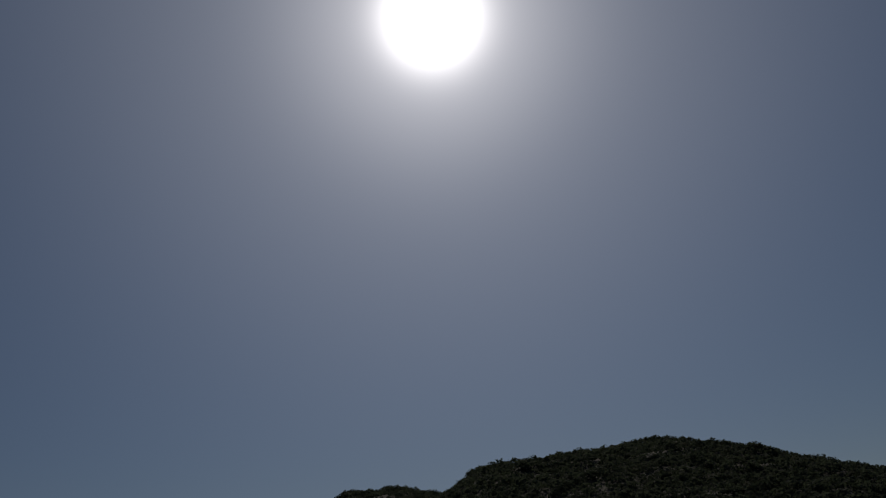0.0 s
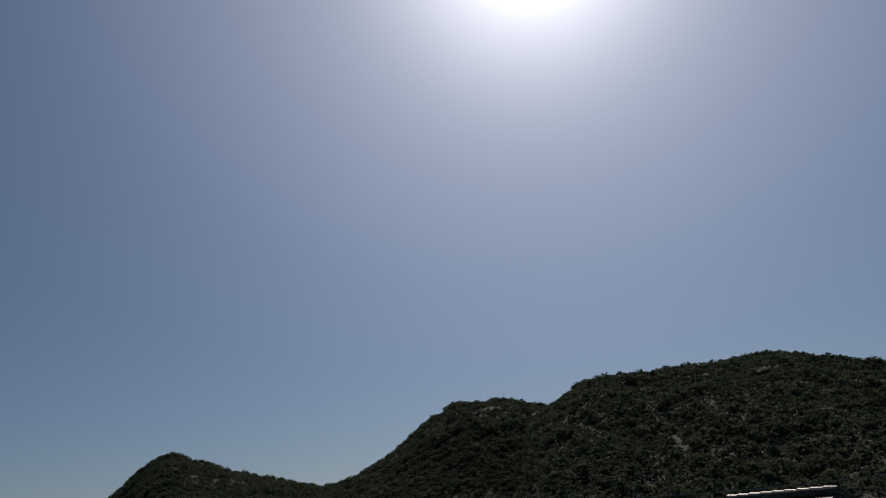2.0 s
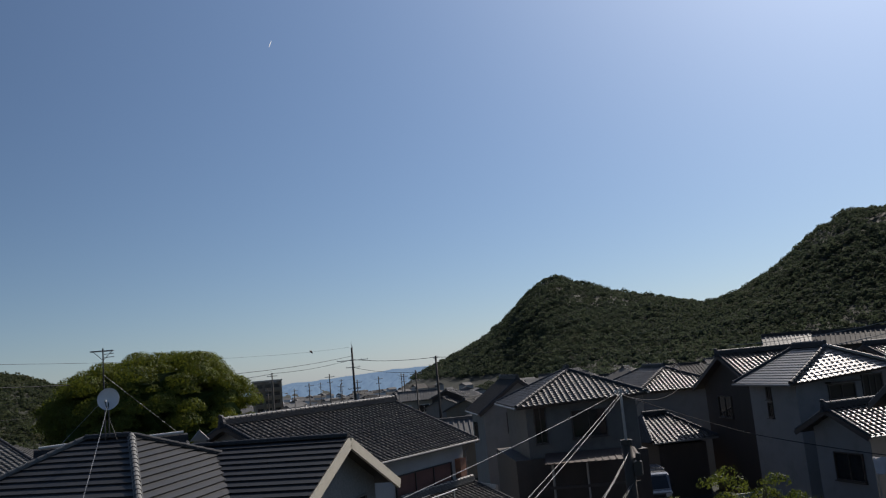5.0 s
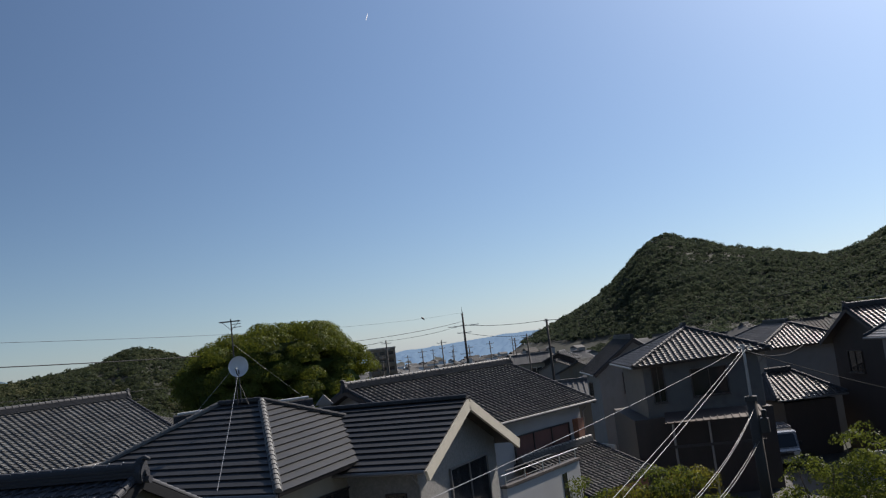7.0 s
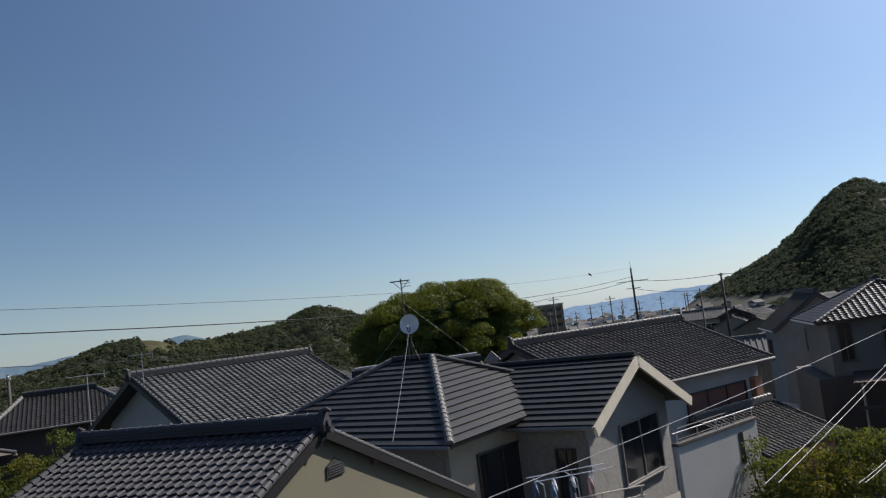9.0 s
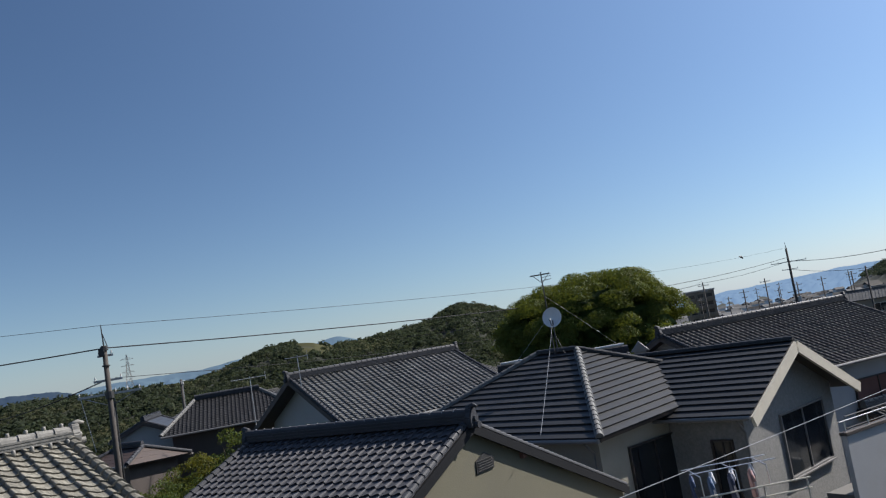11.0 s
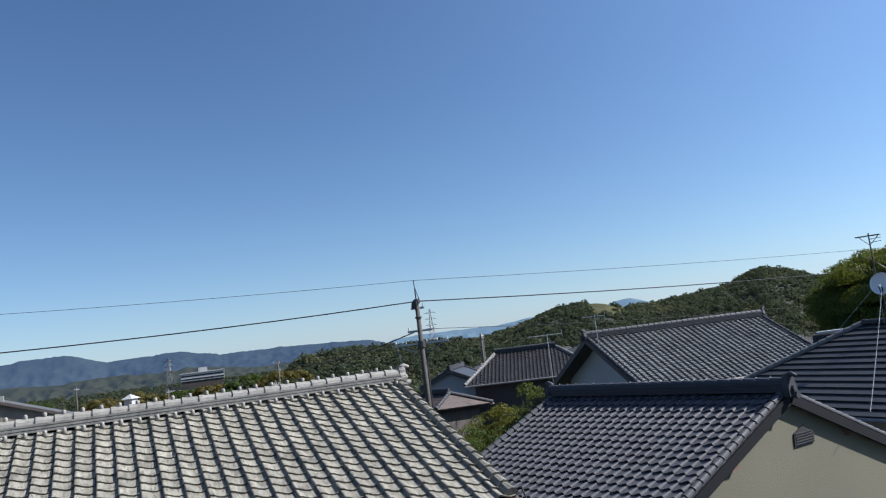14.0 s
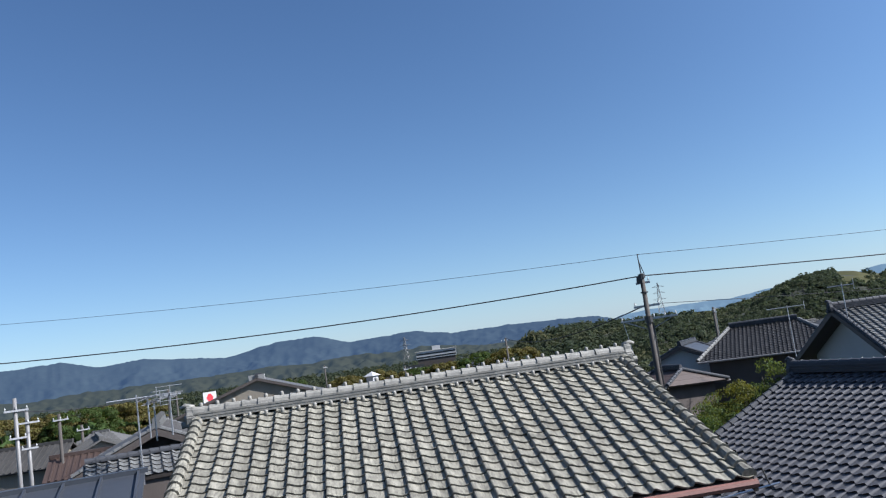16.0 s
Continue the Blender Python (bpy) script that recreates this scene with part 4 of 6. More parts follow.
house("house", "low dark-timbered house with a wide gable and grey tile roof", (-23.2, 6.1), -72, 5.0, 2.3, 2.2, 0, 0, 0.44, 7.12, M_DARKWOOD, M_TILE_MID, WAVE, ridge=M_TILE_GREY, verge_mat=M_TILE_GREY, over=0.7)
house("pent_roof", "lower tiled pent roof before the dark gable", (-23.1, 4.2), 13.5, 2.9, 1.05, 0.15, 0, 0, 0.42, 6.5, M_DARKWOOD, M_TILE_GREY, WAVE, over=0.12, ridge_h=0.05, gutter=False, category="porch", verge_caps=False)


def metal_roof_house():
    """Standing-seam roof of the next building, its upper edge towards the lane."""
    root = thing("house", pose(-11.75, 1.7, 0, 0, 0, 72), "house with blue-grey standing-seam metal roof", "house")
    roof = part("roof", Geo().slab([(-6, -4, 6.35), (1.0, -4, 6.35), (1.0, 0, 7.14), (-6, 0, 7.14)], (0, -0.19, 0.98), 0.05), M_METAL_ROOF, root)
    for i in range(16):
        x = -5.9 + i * 0.455
        part("seam", Geo().beam((x, -4, 6.37), (x, 0, 7.16), 0.03, 0.05), M_METAL_ROOF, roof)
    part("ridge_flashing", Geo().beam((-6, 0.03, 7.16), (1.04, 0.03, 7.16), 0.16, 0.06), M_METAL_ROOF, roof)
    part("wall", Geo().box((-5.7, -3.7, 0), (0.75, -0.1, 6.25)), M_WALL_GREY, root)


metal_roof_house()

# ------------------------------------------------------------ the town farther off
TILES = [M_FAR_DARK, M_FAR_GREY, M_FAR_GREY, M_FLAT, M_TILE_BROWN, M_FAR_PALE]
WALLS = [M_WALL_GREY, M_WALL_WHITE, M_WALL_BROWN, M_WALL_TAN, M_WALL_CREAM]
TOWN_LABELS = {"house with dark tile roof in the far town": 0, "house with glossy grey tile roof in the far town": 1, "house with grey tile roof in the far town": 2,
               "house with charcoal slate roof in the far town": 3, "house with brown roof in the far town": 4, "house with pale metal roof in the far town": 5}


def far_house(x, y, az, L, W, zr, tile, wall, base, label, hipped):
    """A distant house: thick roof planes, ridge, walls and windows."""
    root = thing("house", pose(x, y, base, 0, 0, 90 - az), label, "house", "houses of the town")
    h = W * 0.45
    ins = W * 0.8 if hipped else 0
    e = zr - h
    a, b = (ins, 0, zr), (L - ins, 0, zr)
    c = [(0, -W, e), (L, -W, e), (L, W, e), (0, W, e)]
    g = Geo()
    n = Vector((0, -h, W)).normalized()
    g.slab([c[0], c[1], b, a], n, 0.12)
    n2 = Vector((0, h, W)).normalized()
    g.slab([c[2], c[3], a, b], n2, 0.12)
    if hipped:
        g.slab([c[3], c[0], a], Vector((-h, 0, ins)).normalized(), 0.12)
        g.slab([c[1], c[2], b], Vector((h, 0, ins)).normalized(), 0.12)
    roof = part("roof", g, tile, root)
    part("ridge", Geo().beam(Vector(a) + Vector((0, 0, 0.08)), Vector(b) + Vector((0, 0, 0.08)), 0.3, 0.22), tile, roof)
    # tile rolls run down both slopes
    k = int(L / 0.4)
    gg = Geo()
    for i in range(1, k):
        xx = L * i / k
        for s in (-1, 1):
            top = 1.0
            if hipped:
                top = min(1.0, xx / ins, (L - xx) / ins)
            gg.beam((xx, s * W, e + 0.05), (xx, s * W * (1 - top), e + h * top + 0.05), 0.12, 0.045)
    part("roof_roll", gg, tile, roof)["kind"] = "stuff"
    o = 0.4
    wt = e + o * 0.4 - 0.1
    w = Geo()
    if hipped:
        w.box((o, -W + o, 0), (L - o, W - o, wt))
    else:
        q = [(-W + o, 0), (W - o, 0), (W - o, wt), (0, zr - 0.2), (-W + o, wt)]
        w.add([(o, yy, zz) for yy, zz in q] + [(L - o, yy, zz) for yy, zz in q],
              [tuple(range(4, -1, -1)), tuple(range(5, 10)), (0, 5, 9, 4), (1, 2, 7, 6), (2, 3, 8, 7), (3, 4, 9, 8)])
    part("wall", w, wall, root)
    fr = Matrix.Translation((o, -W + o, 0))
    for i in range(max(1, int(L / 3))):
        for z in (0.9, 3.5):
            if z + 1.2 < wt:
                window(root, fr, 0.8 + i * 2.8, z, 1.6, 1.1, sash=M_FRAME_LIGHT)
    fa = pose(o, W - o, 0, 0, 0, -90)
    if wt > 4.8:
        window(root, fa, W * 0.7, 3.5, 1.4, 1.0, sash=M_FRAME_LIGHT)
    return root


def town():
    rnd = random.Random(5)
    taken = [(20, 46, 6), (14, 42, 9), (24, 42, 9), (23, 33, 8), (14, 52, 8), (25, 52, 8), (38, 35, 8), (33, 40, 6), (-8, 60, 10), (-30, 41, 9), (-55, 22, 14), (-33, 36, 7), (2, 33, 12), (-15, 33, 11), (17, 39, 5)]
    zones = [(-3, 16, 112, 330, 90), (9, 33, 56, 190, 34), (33, 62, 46, 150, 26), (-88, -50, 85, 260, 42), (-50, -12, 95, 190, 9)]
    labels = list(TOWN_LABELS)
    for a0, a1, r0, r1, n in zones:
        made = tries = 0
        while made < n and tries < 2500:
            tries += 1
            az = rnd.uniform(a0, a1)
            r = math.sqrt(rnd.uniform(r0 ** 2, r1 ** 2))
            x, y = r * math.sin(radians(az)), r * math.cos(radians(az))
            if any((x - q[0]) ** 2 + (y - q[1]) ** 2 < (q[2] + 5) ** 2 for q in taken):
                continue
            base = float(land(np.array([x]), np.array([y]))[0])
            if base > 9:
                continue
            tall = rnd.random() < 0.6
            height = rnd.uniform(6.0, 7.1) if tall else rnd.uniform(4.2, 5.2)
            # rooftops stay below the line of sight over the nearer ridges
            rise = -1.25 if az < 8 else -1.55 if az < 16 else -0.75
            if math.degrees(math.atan2(base + height + 0.2 - 8.2, r - 4)) > rise:
                continue
            taken.append((x, y, 5))
            k = rnd.choice([0, 1, 1, 2, 2, 3, 4, 5, 5])
            far_house(x, y, rnd.choice([8, 98, 30, 120]) + rnd.uniform(-5, 5), rnd.uniform(6.0, 8.8), rnd.uniform(2.7, 3.6), height,
                      TILES[k], rnd.choice(WALLS), base, labels[k], rnd.random() < 0.5)
            made += 1


town()
for x, y, az, ln, w, z, k, wall, hipped in ((-58, 3.5, 100, 8, 3.2, 4.7, 0, M_WALL_TAN, True), (-60, 9.3, 20, 6.5, 2.8, 4.6, 4, M_WALL_WHITE, False), (-68, 14.0, 100, 8, 3.2, 5.3, 2, M_WALL_CREAM, False), (-70, 5.0, 30, 8, 3.2, 5.2, 0, M_WALL_TAN, False), (28.4, 147.3, 102, 6.5, 2.9, 6.7, 5, M_WALL_WHITE, True), (50.3, 80.5, 120, 5.0, 3.0, 8.6, 3, M_WALL_GREY, False), (48.7, 69.6, 126, 7.0, 2.8, 8.4, 0, M_WALL_BROWN, False), (16.1, 129.0, 100, 7.0, 2.8, 6.6, 5, M_WALL_CREAM, False), (22.5, 118.0, 20, 6.4, 2.6, 6.3, 5, M_WALL_BROWN, False)):
    far_house(x, y, az, ln, w, z, TILES[k], wall, float(land(np.array([float(x)]), np.array([float(y)]))[0]), list(TOWN_LABELS)[k], hipped)


def far_roofs():
    """Hundreds of small houses across the plain, too far off to tell apart: gabled roofs over walls, joined."""
    rng = np.random.default_rng(12)
    n = 620
    az, r = rng.uniform(-6, 17, n), np.sqrt(rng.uniform(250.0 ** 2, 900.0 ** 2, n))
    roofs = {0: (Geo(), M_FAR_DARK), 1: (Geo(), M_FAR_PALE), 2: (Geo(), M_WALL_WHITE)}
    for a, d in zip(az, r):
        p = from_az(a, d)
        b = float(land(np.array([p.x]), np.array([p.y]))[0])
        if b > -4 or math.degrees(math.atan2(b + 6 - 8.2, d)) > -1.0:
            continue
        ln, w, h = rng.uniform(3.0, 5.5), rng.uniform(2.2, 3.6), rng.uniform(4.2, 6.0)
        m = pose(p.x, p.y, b, 0, 0, rng.choice([-5.0, 85.0, 25.0]) + rng.uniform(-6, 6))
        g = roofs[int(rng.integers(2))][0]
        g.add([m @ Vector(q) for q in ((-ln, -w, h), (ln, -w, h), (ln, w, h), (-ln, w, h), (-ln, 0, h + 1.4), (ln, 0, h + 1.4))], [(0, 1, 5, 4), (2, 3, 4, 5), (1, 2, 5), (3, 0, 4), (3, 2, 1, 0)])
        q = Geo().box((-ln + 0.4, -w + 0.4, -1), (ln - 0.4, w - 0.4, h - 0.01))
        roofs[2][0].add([m @ Vector(v) for v in q.v], q.f)
    for k, (g, m) in roofs.items():
        tagged(part("far_roofs" if k < 2 else "far_walls", g, m, None), "crowded small roofs and walls far across the plain", "houses", kind="stuff")


far_roofs()


def apartment_block():
    root = thing("apartment_building", pose(-8.3, 350, -11, 0, 0, 6), "brown apartment block with balconies beyond the tree", "apartment building")
    part("wall", Geo().box((-5.5, -6, 0), (5.5, 6, 20.5)), M_WALL_TAN, root)
    part("roof", Geo().box((-5.8, -6.3, 20.5), (5.8, 6.3, 21.1)), M_CONCRETE, root)
    for k in range(5):
        for i in range(3):
            x = -4.9 + i * 3.4
            bal = part("balcony", Geo().box((x, -7.1, 4.1 + k * 3.2), (x + 3.0, -6.01, 5.2 + k * 3.2)), M_WALL_TAN, root)
            part("pane", Geo().box((x + 0.4, -6.05, 5.2 + k * 3.2), (x + 2.6, -6.004, 6.6 + k * 3.2)), M_GLASS, bal)


apartment_block()


def long_building():
    root = thing("factory_building", pose(-577, 395, -9, 0, 0, -35 + 90), "long white flat-roofed works building across the plain", "factory")
    part("wall", Geo().box((-17, -6, 9.6), (17, 6, 15.5)), M_WALL_WHITE, root)
    part("lower_wall", Geo().box((-16, -5.5, 0), (16, 5.5, 9.6)), M_WALL_BROWN, root)
    part("roof", Geo().box((-17.5, -6.5, 15.5), (17.5, 6.5, 16.2)), M_CONCRETE, root)
    part("stair_tower", Geo().box((-3, -3, 16.2), (4, 3, 19.5)), M_WALL_WHITE, root)
    for k in range(2):
        part("window_band", Geo().box((-16.5, -6.15, 10.4 + 2.6 * k), (16.5, -6.01, 11.5 + 2.6 * k)), M_GLASS, root)
        part("window_band", Geo().box((-16.5, 6.01, 10.4 + 2.6 * k), (16.5, 6.15, 11.5 + 2.6 * k)), M_GLASS, root)


long_building()


def pylon(x, y, base, h, w, label):
    root = thing("pylon", pose(x, y, base, 0, 0, 30), label, "pylon")
    body = Geo()
    r = h * 0.0025 + 0.05
    lv = [i / 8 for i in range(9)]

    def half(t):
        return w / 2 * (1 - t) ** 1.2 + w * 0.06
    for sx, sy in ((1, 1), (1, -1), (-1, -1), (-1, 1)):
        body.tube([(sx * half(t), sy * half(t), t * h) for t in lv], r, 4)
    for i in range(8):
        a, b = half(lv[i]), half(lv[i + 1])
        for p, q in (((1, 1), (1, -1)), ((1, -1), (-1, -1)), ((-1, -1), (-1, 1)), ((-1, 1), (1, 1))):
            body.tube([(p[0] * a, p[1] * a, lv[i] * h), (q[0] * b, q[1] * b, lv[i + 1] * h)], r * 0.6, 4)
            body.tube([(q[0] * a, q[1] * a, lv[i] * h), (p[0] * b, p[1] * b, lv[i + 1] * h)], r * 0.6, 4)
    part("lattice", body, M_GUTTER, root)
    for k in (0.62, 0.76, 0.9):
        arm = Geo()
        s = w * 0.75
        arm.tube([(-s, 0, k * h), (0, 0, k * h + h * 0.04), (s, 0, k * h)], r, 4)
        arm.tube([(-s, 0, k * h), (s, 0, k * h)], r, 4)
        part("cross_arm", arm, M_GUTTER, root)


pylon(-962, 1150, -10, 78, 14, "tall steel lattice pylon on the wooded hill")
pylon(-591, 374, -9, 30, 6, "steel lattice mast above the plain")

sg = thing("sign_board", pose(-113.4, 38.6, -2, 0, 0, 108), "white sign board with a red emblem on posts", "sign")
part("panel", Geo().box((-1.1, -0.06, 6.9), (1.1, 0.06, 8.6)), M_WALL_WHITE, sg)
M_RED = mat("red sign paint", (0.62, 0.02, 0.03), 0.5, var=0.05, bump=0)
part("emblem", Geo().add([(-0.6, -0.075, 7.8), (-0.2, -0.075, 7.15), (0.3, -0.075, 7.2), (0.6, -0.075, 7.8), (0.15, -0.075, 8.35), (-0.25, -0.075, 8.3)], [(0, 1, 2, 3, 4, 5)]), M_RED, sg)
part("emblem", Geo().add([(-0.6, 0.075, 7.8), (-0.2, 0.075, 7.15), (0.3, 0.075, 7.2), (0.6, 0.075, 7.8), (0.15, 0.075, 8.35), (-0.25, 0.075, 8.3)], [(5, 4, 3, 2, 1, 0)]), M_RED, sg)
for q in (-0.8, 0.8):
    part("post", Geo().tube([(q, 0, 0), (q, 0, 6.9)], 0.06, 8), M_GALV, sg)

sg2 = thing("sign_board", pose(-306, 197, -9.9, 0, 0, 57), "white sign lettering on a dark board", "sign")
part("panel", Geo().box((-4.2, -0.15, 8.2), (4.2, 0.15, 12)), M_DARK_METAL, sg2)
for i, (x0, hh) in enumerate(((-3.2, 2.0), (-0.9, 1.8), (1.4, 1.6))):
    part("bar", Geo().beam((x0, -0.2, 9.2), (x0 + 1.5, -0.2, 9.2 + hh), 0.2, 0.5), M_INSUL, sg2)
for q in (-3, 3):
    part("post", Geo().tube([(q, 0, 0), (q, 0, 8.2)], 0.15, 8), M_GALV, sg2)

chim = thing("chimney", pose(-57.3, 32.55, 0, 0, 0, 20), "small white ventilator tower over the roofs", "chimney")
part("shaft", Geo().box((-0.35, -0.35, 0), (0.35, 0.35, 6.75)), M_WALL_WHITE, chim, bevel=0.03)
part("cap", Geo().add([(-0.5, -0.5, 6.75), (0.5, -0.5, 6.75), (0.5, 0.5, 6.75), (-0.5, 0.5, 6.75), (0, 0, 7.1)], [(3, 2, 1, 0), (0, 1, 4), (1, 2, 4), (2, 3, 4), (3, 0, 4)]), M_WALL_WHITE, chim)


# ------------------------------------------------------------ poles and lines
def catenary(p, q, sag, n=18):
    p, q = Vector(p), Vector(q)
    return [p.lerp(q, i / n) - Vector((0, 0, sag * 4 * (i / n) * (1 - i / n))) for i in range(n + 1)]


def cable(p, q, sag, r, material=None, label="black overhead cable between utility poles", name="cable"):
    return solid(name, Geo().tube(catenary(p, q, sag), r, 5), material or M_WIRE, label, "cable", group="overhead cables")


def insulator(parent, p, h=0.16):
    x, y, z = p
    g = Geo().tube([(x, y, z), (x, y, z + h * 0.3), (x, y, z + h * 0.35), (x, y, z + h * 0.6), (x, y, z + h * 0.65), (x, y, z + h)],
                   [0.02, 0.02, 0.038, 0.035, 0.02, 0.016], 8)
    part("insulator", g, M_INSUL, parent)


def utility_pole(x, y, base, top, r0, r1, az, arms, label, spike=0.0, extra=(), skin=None):
    """A tapered pole; arms: (height, half length, number of insulators). az: bearing of the line."""
    root = thing("utility_pole", pose(x, y, base, 0, 0, -az), label, "utility pole", "utility poles")
    h = top - base
    part("pole", Geo().tube([(0, 0, 0), (0, 0, h * 0.5), (0, 0, h)], [r0, (r0 + r1) / 2, r1], 12), skin or M_POLE, root, smooth=True)
    if spike:
        part("spike", Geo().tube([(0.0, 0, h - 0.2), (-0.03, 0, h + spike)], [0.035, 0.02], 6).tube([(0.14, 0, h - 0.1), (0.0, 0, h + spike * 0.55)], 0.018, 5), M_DARK_METAL, root)
    for z, half, n in arms:
        arm = part("cross_arm", Geo().beam((-half, 0.12, z - base), (half, 0.12, z - base), 0.09, 0.09), M_GALV, root)
        for i in range(n):
            xx = -half + 0.06 + (2 * half - 0.12) * i / max(1, n - 1)
            insulator(arm, (xx, 0.12, z - base + 0.04))
    for z, s, rr, hh in extra:
        part("transformer", Geo().tube([(s, 0.0, z - base), (s, 0, z - base + hh)], rr, 12), M_GALV, root)
    return root


# the pole behind the silver roof, and its lines
PC = (-23.55, 27.0)
utility_pole(*PC, 0, 10.15, 0.145, 0.095, -35, [(9.75, 0.3, 2), (8.75, 0.55, 3), (8.2, 1.2, 6)], "weathered concrete utility pole with cross arms and insulators", spike=0.85)
pc = bpy.data.objects["utility_pole"]
part("clamp", Geo().tube([(0, 0, 9.95), (0, 0, 10.12)], 0.15, 12).tube([(0, 0, 9.3), (0, 0, 9.36)], 0.155, 12).tube([(0, 0, 8.02), (0, 0, 8.3)], 0.17, 12), M_DARK_METAL, pc)
part("switch_box", Geo().box((-0.2, -0.3, 9.72), (0.02, -0.13, 10.05)), M_DARK_METAL, pc, bevel=0.02)
part("arm_strut", Geo().tube([(-1.1, 0.12, 8.2), (-0.1, 0.12, 7.75)], 0.02, 6).tube([(1.1, 0.12, 8.2), (0.1, 0.12, 7.75)], 0.02, 6), M_GALV, pc)
part("conduit", Geo().tube([(0.17, 0.06, 3.0), (0.16, 0.06, 8.0)], 0.03, 8), M_DARK_METAL, pc)
part("bracket", Geo().beam((0.1, 0.1, 7.9), (0.15, 0.12, 5.5), 0.03, 0.03).beam((-1.1, 0.12, 8.15), (-0.75, 0.12, 6.0), 0.025, 0.025), M_GALV, pc)
cable((PC[0], PC[1], 10.98), (9.4, 117.6, 12.5), 0.85, 0.010, label="thin ground wire along the tops of the poles", name="ground_wire")
cable((PC[0], PC[1], 10.98), (-51.4, -2.0, 13.0), 0.35, 0.009, label="thin ground wire along the tops of the poles", name="ground_wire")
cable((PC[0], PC[1] + 0.1, 10.05), (9.2, 117.5, 11.2), 1.2, 0.026)
cable((PC[0] - 0.1, PC[1], 10.05), (-47.5, -1.0, 10.75), 0.5, 0.026)
cable((PC[0] - 0.2, PC[1], 8.75), (-77.2, 63.0, 8.2), 0.9, 0.028)
cable((PC[0] + 0.2, PC[1] + 0.2, 8.80), (-2.1, 129.9, 10.2), 2.0, 0.012)
solid("line_marker", Geo().tube([(3.0, 100.2, 11.82), (3.14, 100.4, 11.75), (3.35, 100.5, 11.52)], [0.05, 0.14, 0.04], 7), M_DARK_METAL, "small dark marker clamped on the ground wire", "line marker")

utility_pole(-77.28, 63.04, -1, 8.3, 0.16, 0.1, -40, [(7.9, 0.6, 4)], "distant concrete utility pole with one cross arm")
utility_pole(9.4, 117.6, -2, 12.4, 0.22, 0.13, 0, [(10.6, 2.2, 6), (9.6, 1.0, 3), (6.6, 0.9, 3)], "tall concrete utility pole with wide cross arms", spike=0.9, extra=((5.0, 0.4, 0.28, 0.9),))
utility_pole(17.55, 96.4, -1, 9.84, 0.17, 0.12, 0, [(9.6, 0.3, 2)], "dark utility pole before the wooded peak")
for x, y, z in ((-2.1, 129.9, 10.0), (3.9, 149.9, 7.9), (7.1, 139.8, 9.1), (16.9, 108.7, 8.4), (20.8, 148.5, 8.0), (11.0, 175.0, 7.0), (1.5, 185.0, 6.9), (9.0, 230.0, 7.6), (18.0, 165.0, 7.9), (26.0, 190.0, 8.2), (12.5, 150.0, 7.7), (16.0, 250.0, 8.0), (-4.5, 200.0, 7.4)):
    utility_pole(x, y, -11, z, 0.15, 0.09, 10, [(z - 0.5, 0.8, 4), (z - 1.4, 0.5, 2)], "distant utility pole in the town")
for x, y, z in ((-44.5, 5.5, 8.65), (-47.5, 6.4, 7.95)):
    utility_pole(x, y, 0, z, 0.115, 0.09, 80, [(z - 0.6, 0.55, 3), (z - 1.9, 0.4, 2)], "pale concrete utility pole over the gardens", skin=M_GUTTER)
for x, y, z in ((-59.0, 9.9, 7.4), (-68.6, 13.1, 6.2), (-57.5, 16.6, 8.0), (-44.7, 59.9, 8.4), (-62.0, 50.0, 6.4), (-88.0, 55.0, 6.5), (-120.0, 60.0, 8.0), (-100.0, 30.0, 7.5), (-110.0, 90.0, 7.0)):
    utility_pole(x, y, -2, z, 0.15, 0.1, 60, [(z - 0.4, 0.6, 3)], "distant utility pole in the town")
cable((9.4, 117.6, 10.7), (-2.1, 129.9, 9.9), 0.3, 0.025)
cable((9.4, 117.6, 10.7), (17.5, 96.4, 9.7), 0.3, 0.03)
cable((17.5, 96.4, 9.7), (45, 85, 9.4), 0.6, 0.03)
cable((9.4, 117.6, 9.6), (17.5, 96.4, 8.2), 0.5, 0.025)
cable((-2.1, 129.9, 9.8), (-60, 140, 9.8), 1.0, 0.03)
cable((-44.5, 5.5, 8.0), (-57.5, 16.6, 7.8), 0.3, 0.02)
cable((-57.5, 16.6, 7.9), (-100, 30, 7.4), 0.5, 0.025)

# poles and wires along the foot of the broad hill
for x, y, z in ((48.7, 57.3, 9.6), (53.0, 53.3, 9.7), (53.2, 45.9, 9.1)):
    utility_pole(x, y, 0, z, 0.16, 0.11, 120, [(z - 0.5, 0.7, 4), (z - 1.3, 0.5, 2)], "utility pole at the foot of the wooded hill", extra=((z - 3, 0.35, 0.22, 0.8),))
for a, b in (((38.0, 66.0, 8.0), (48.7, 57.3, 9.0)), ((48.7, 57.3, 9.0), (53.0, 53.3, 9.1)), ((53.0, 53.3, 9.1), (53.2, 45.9, 8.6)), ((53.2, 45.9, 8.6), (56.0, 20.0, 8.8))):
    cable(a, b, 0.35, 0.02, M_WIRE_LIGHT)
    cable((a[0], a[1], a[2] - 0.9), (b[0], b[1], b[2] - 0.9), 0.45, 0.025, M_WIRE_LIGHT)

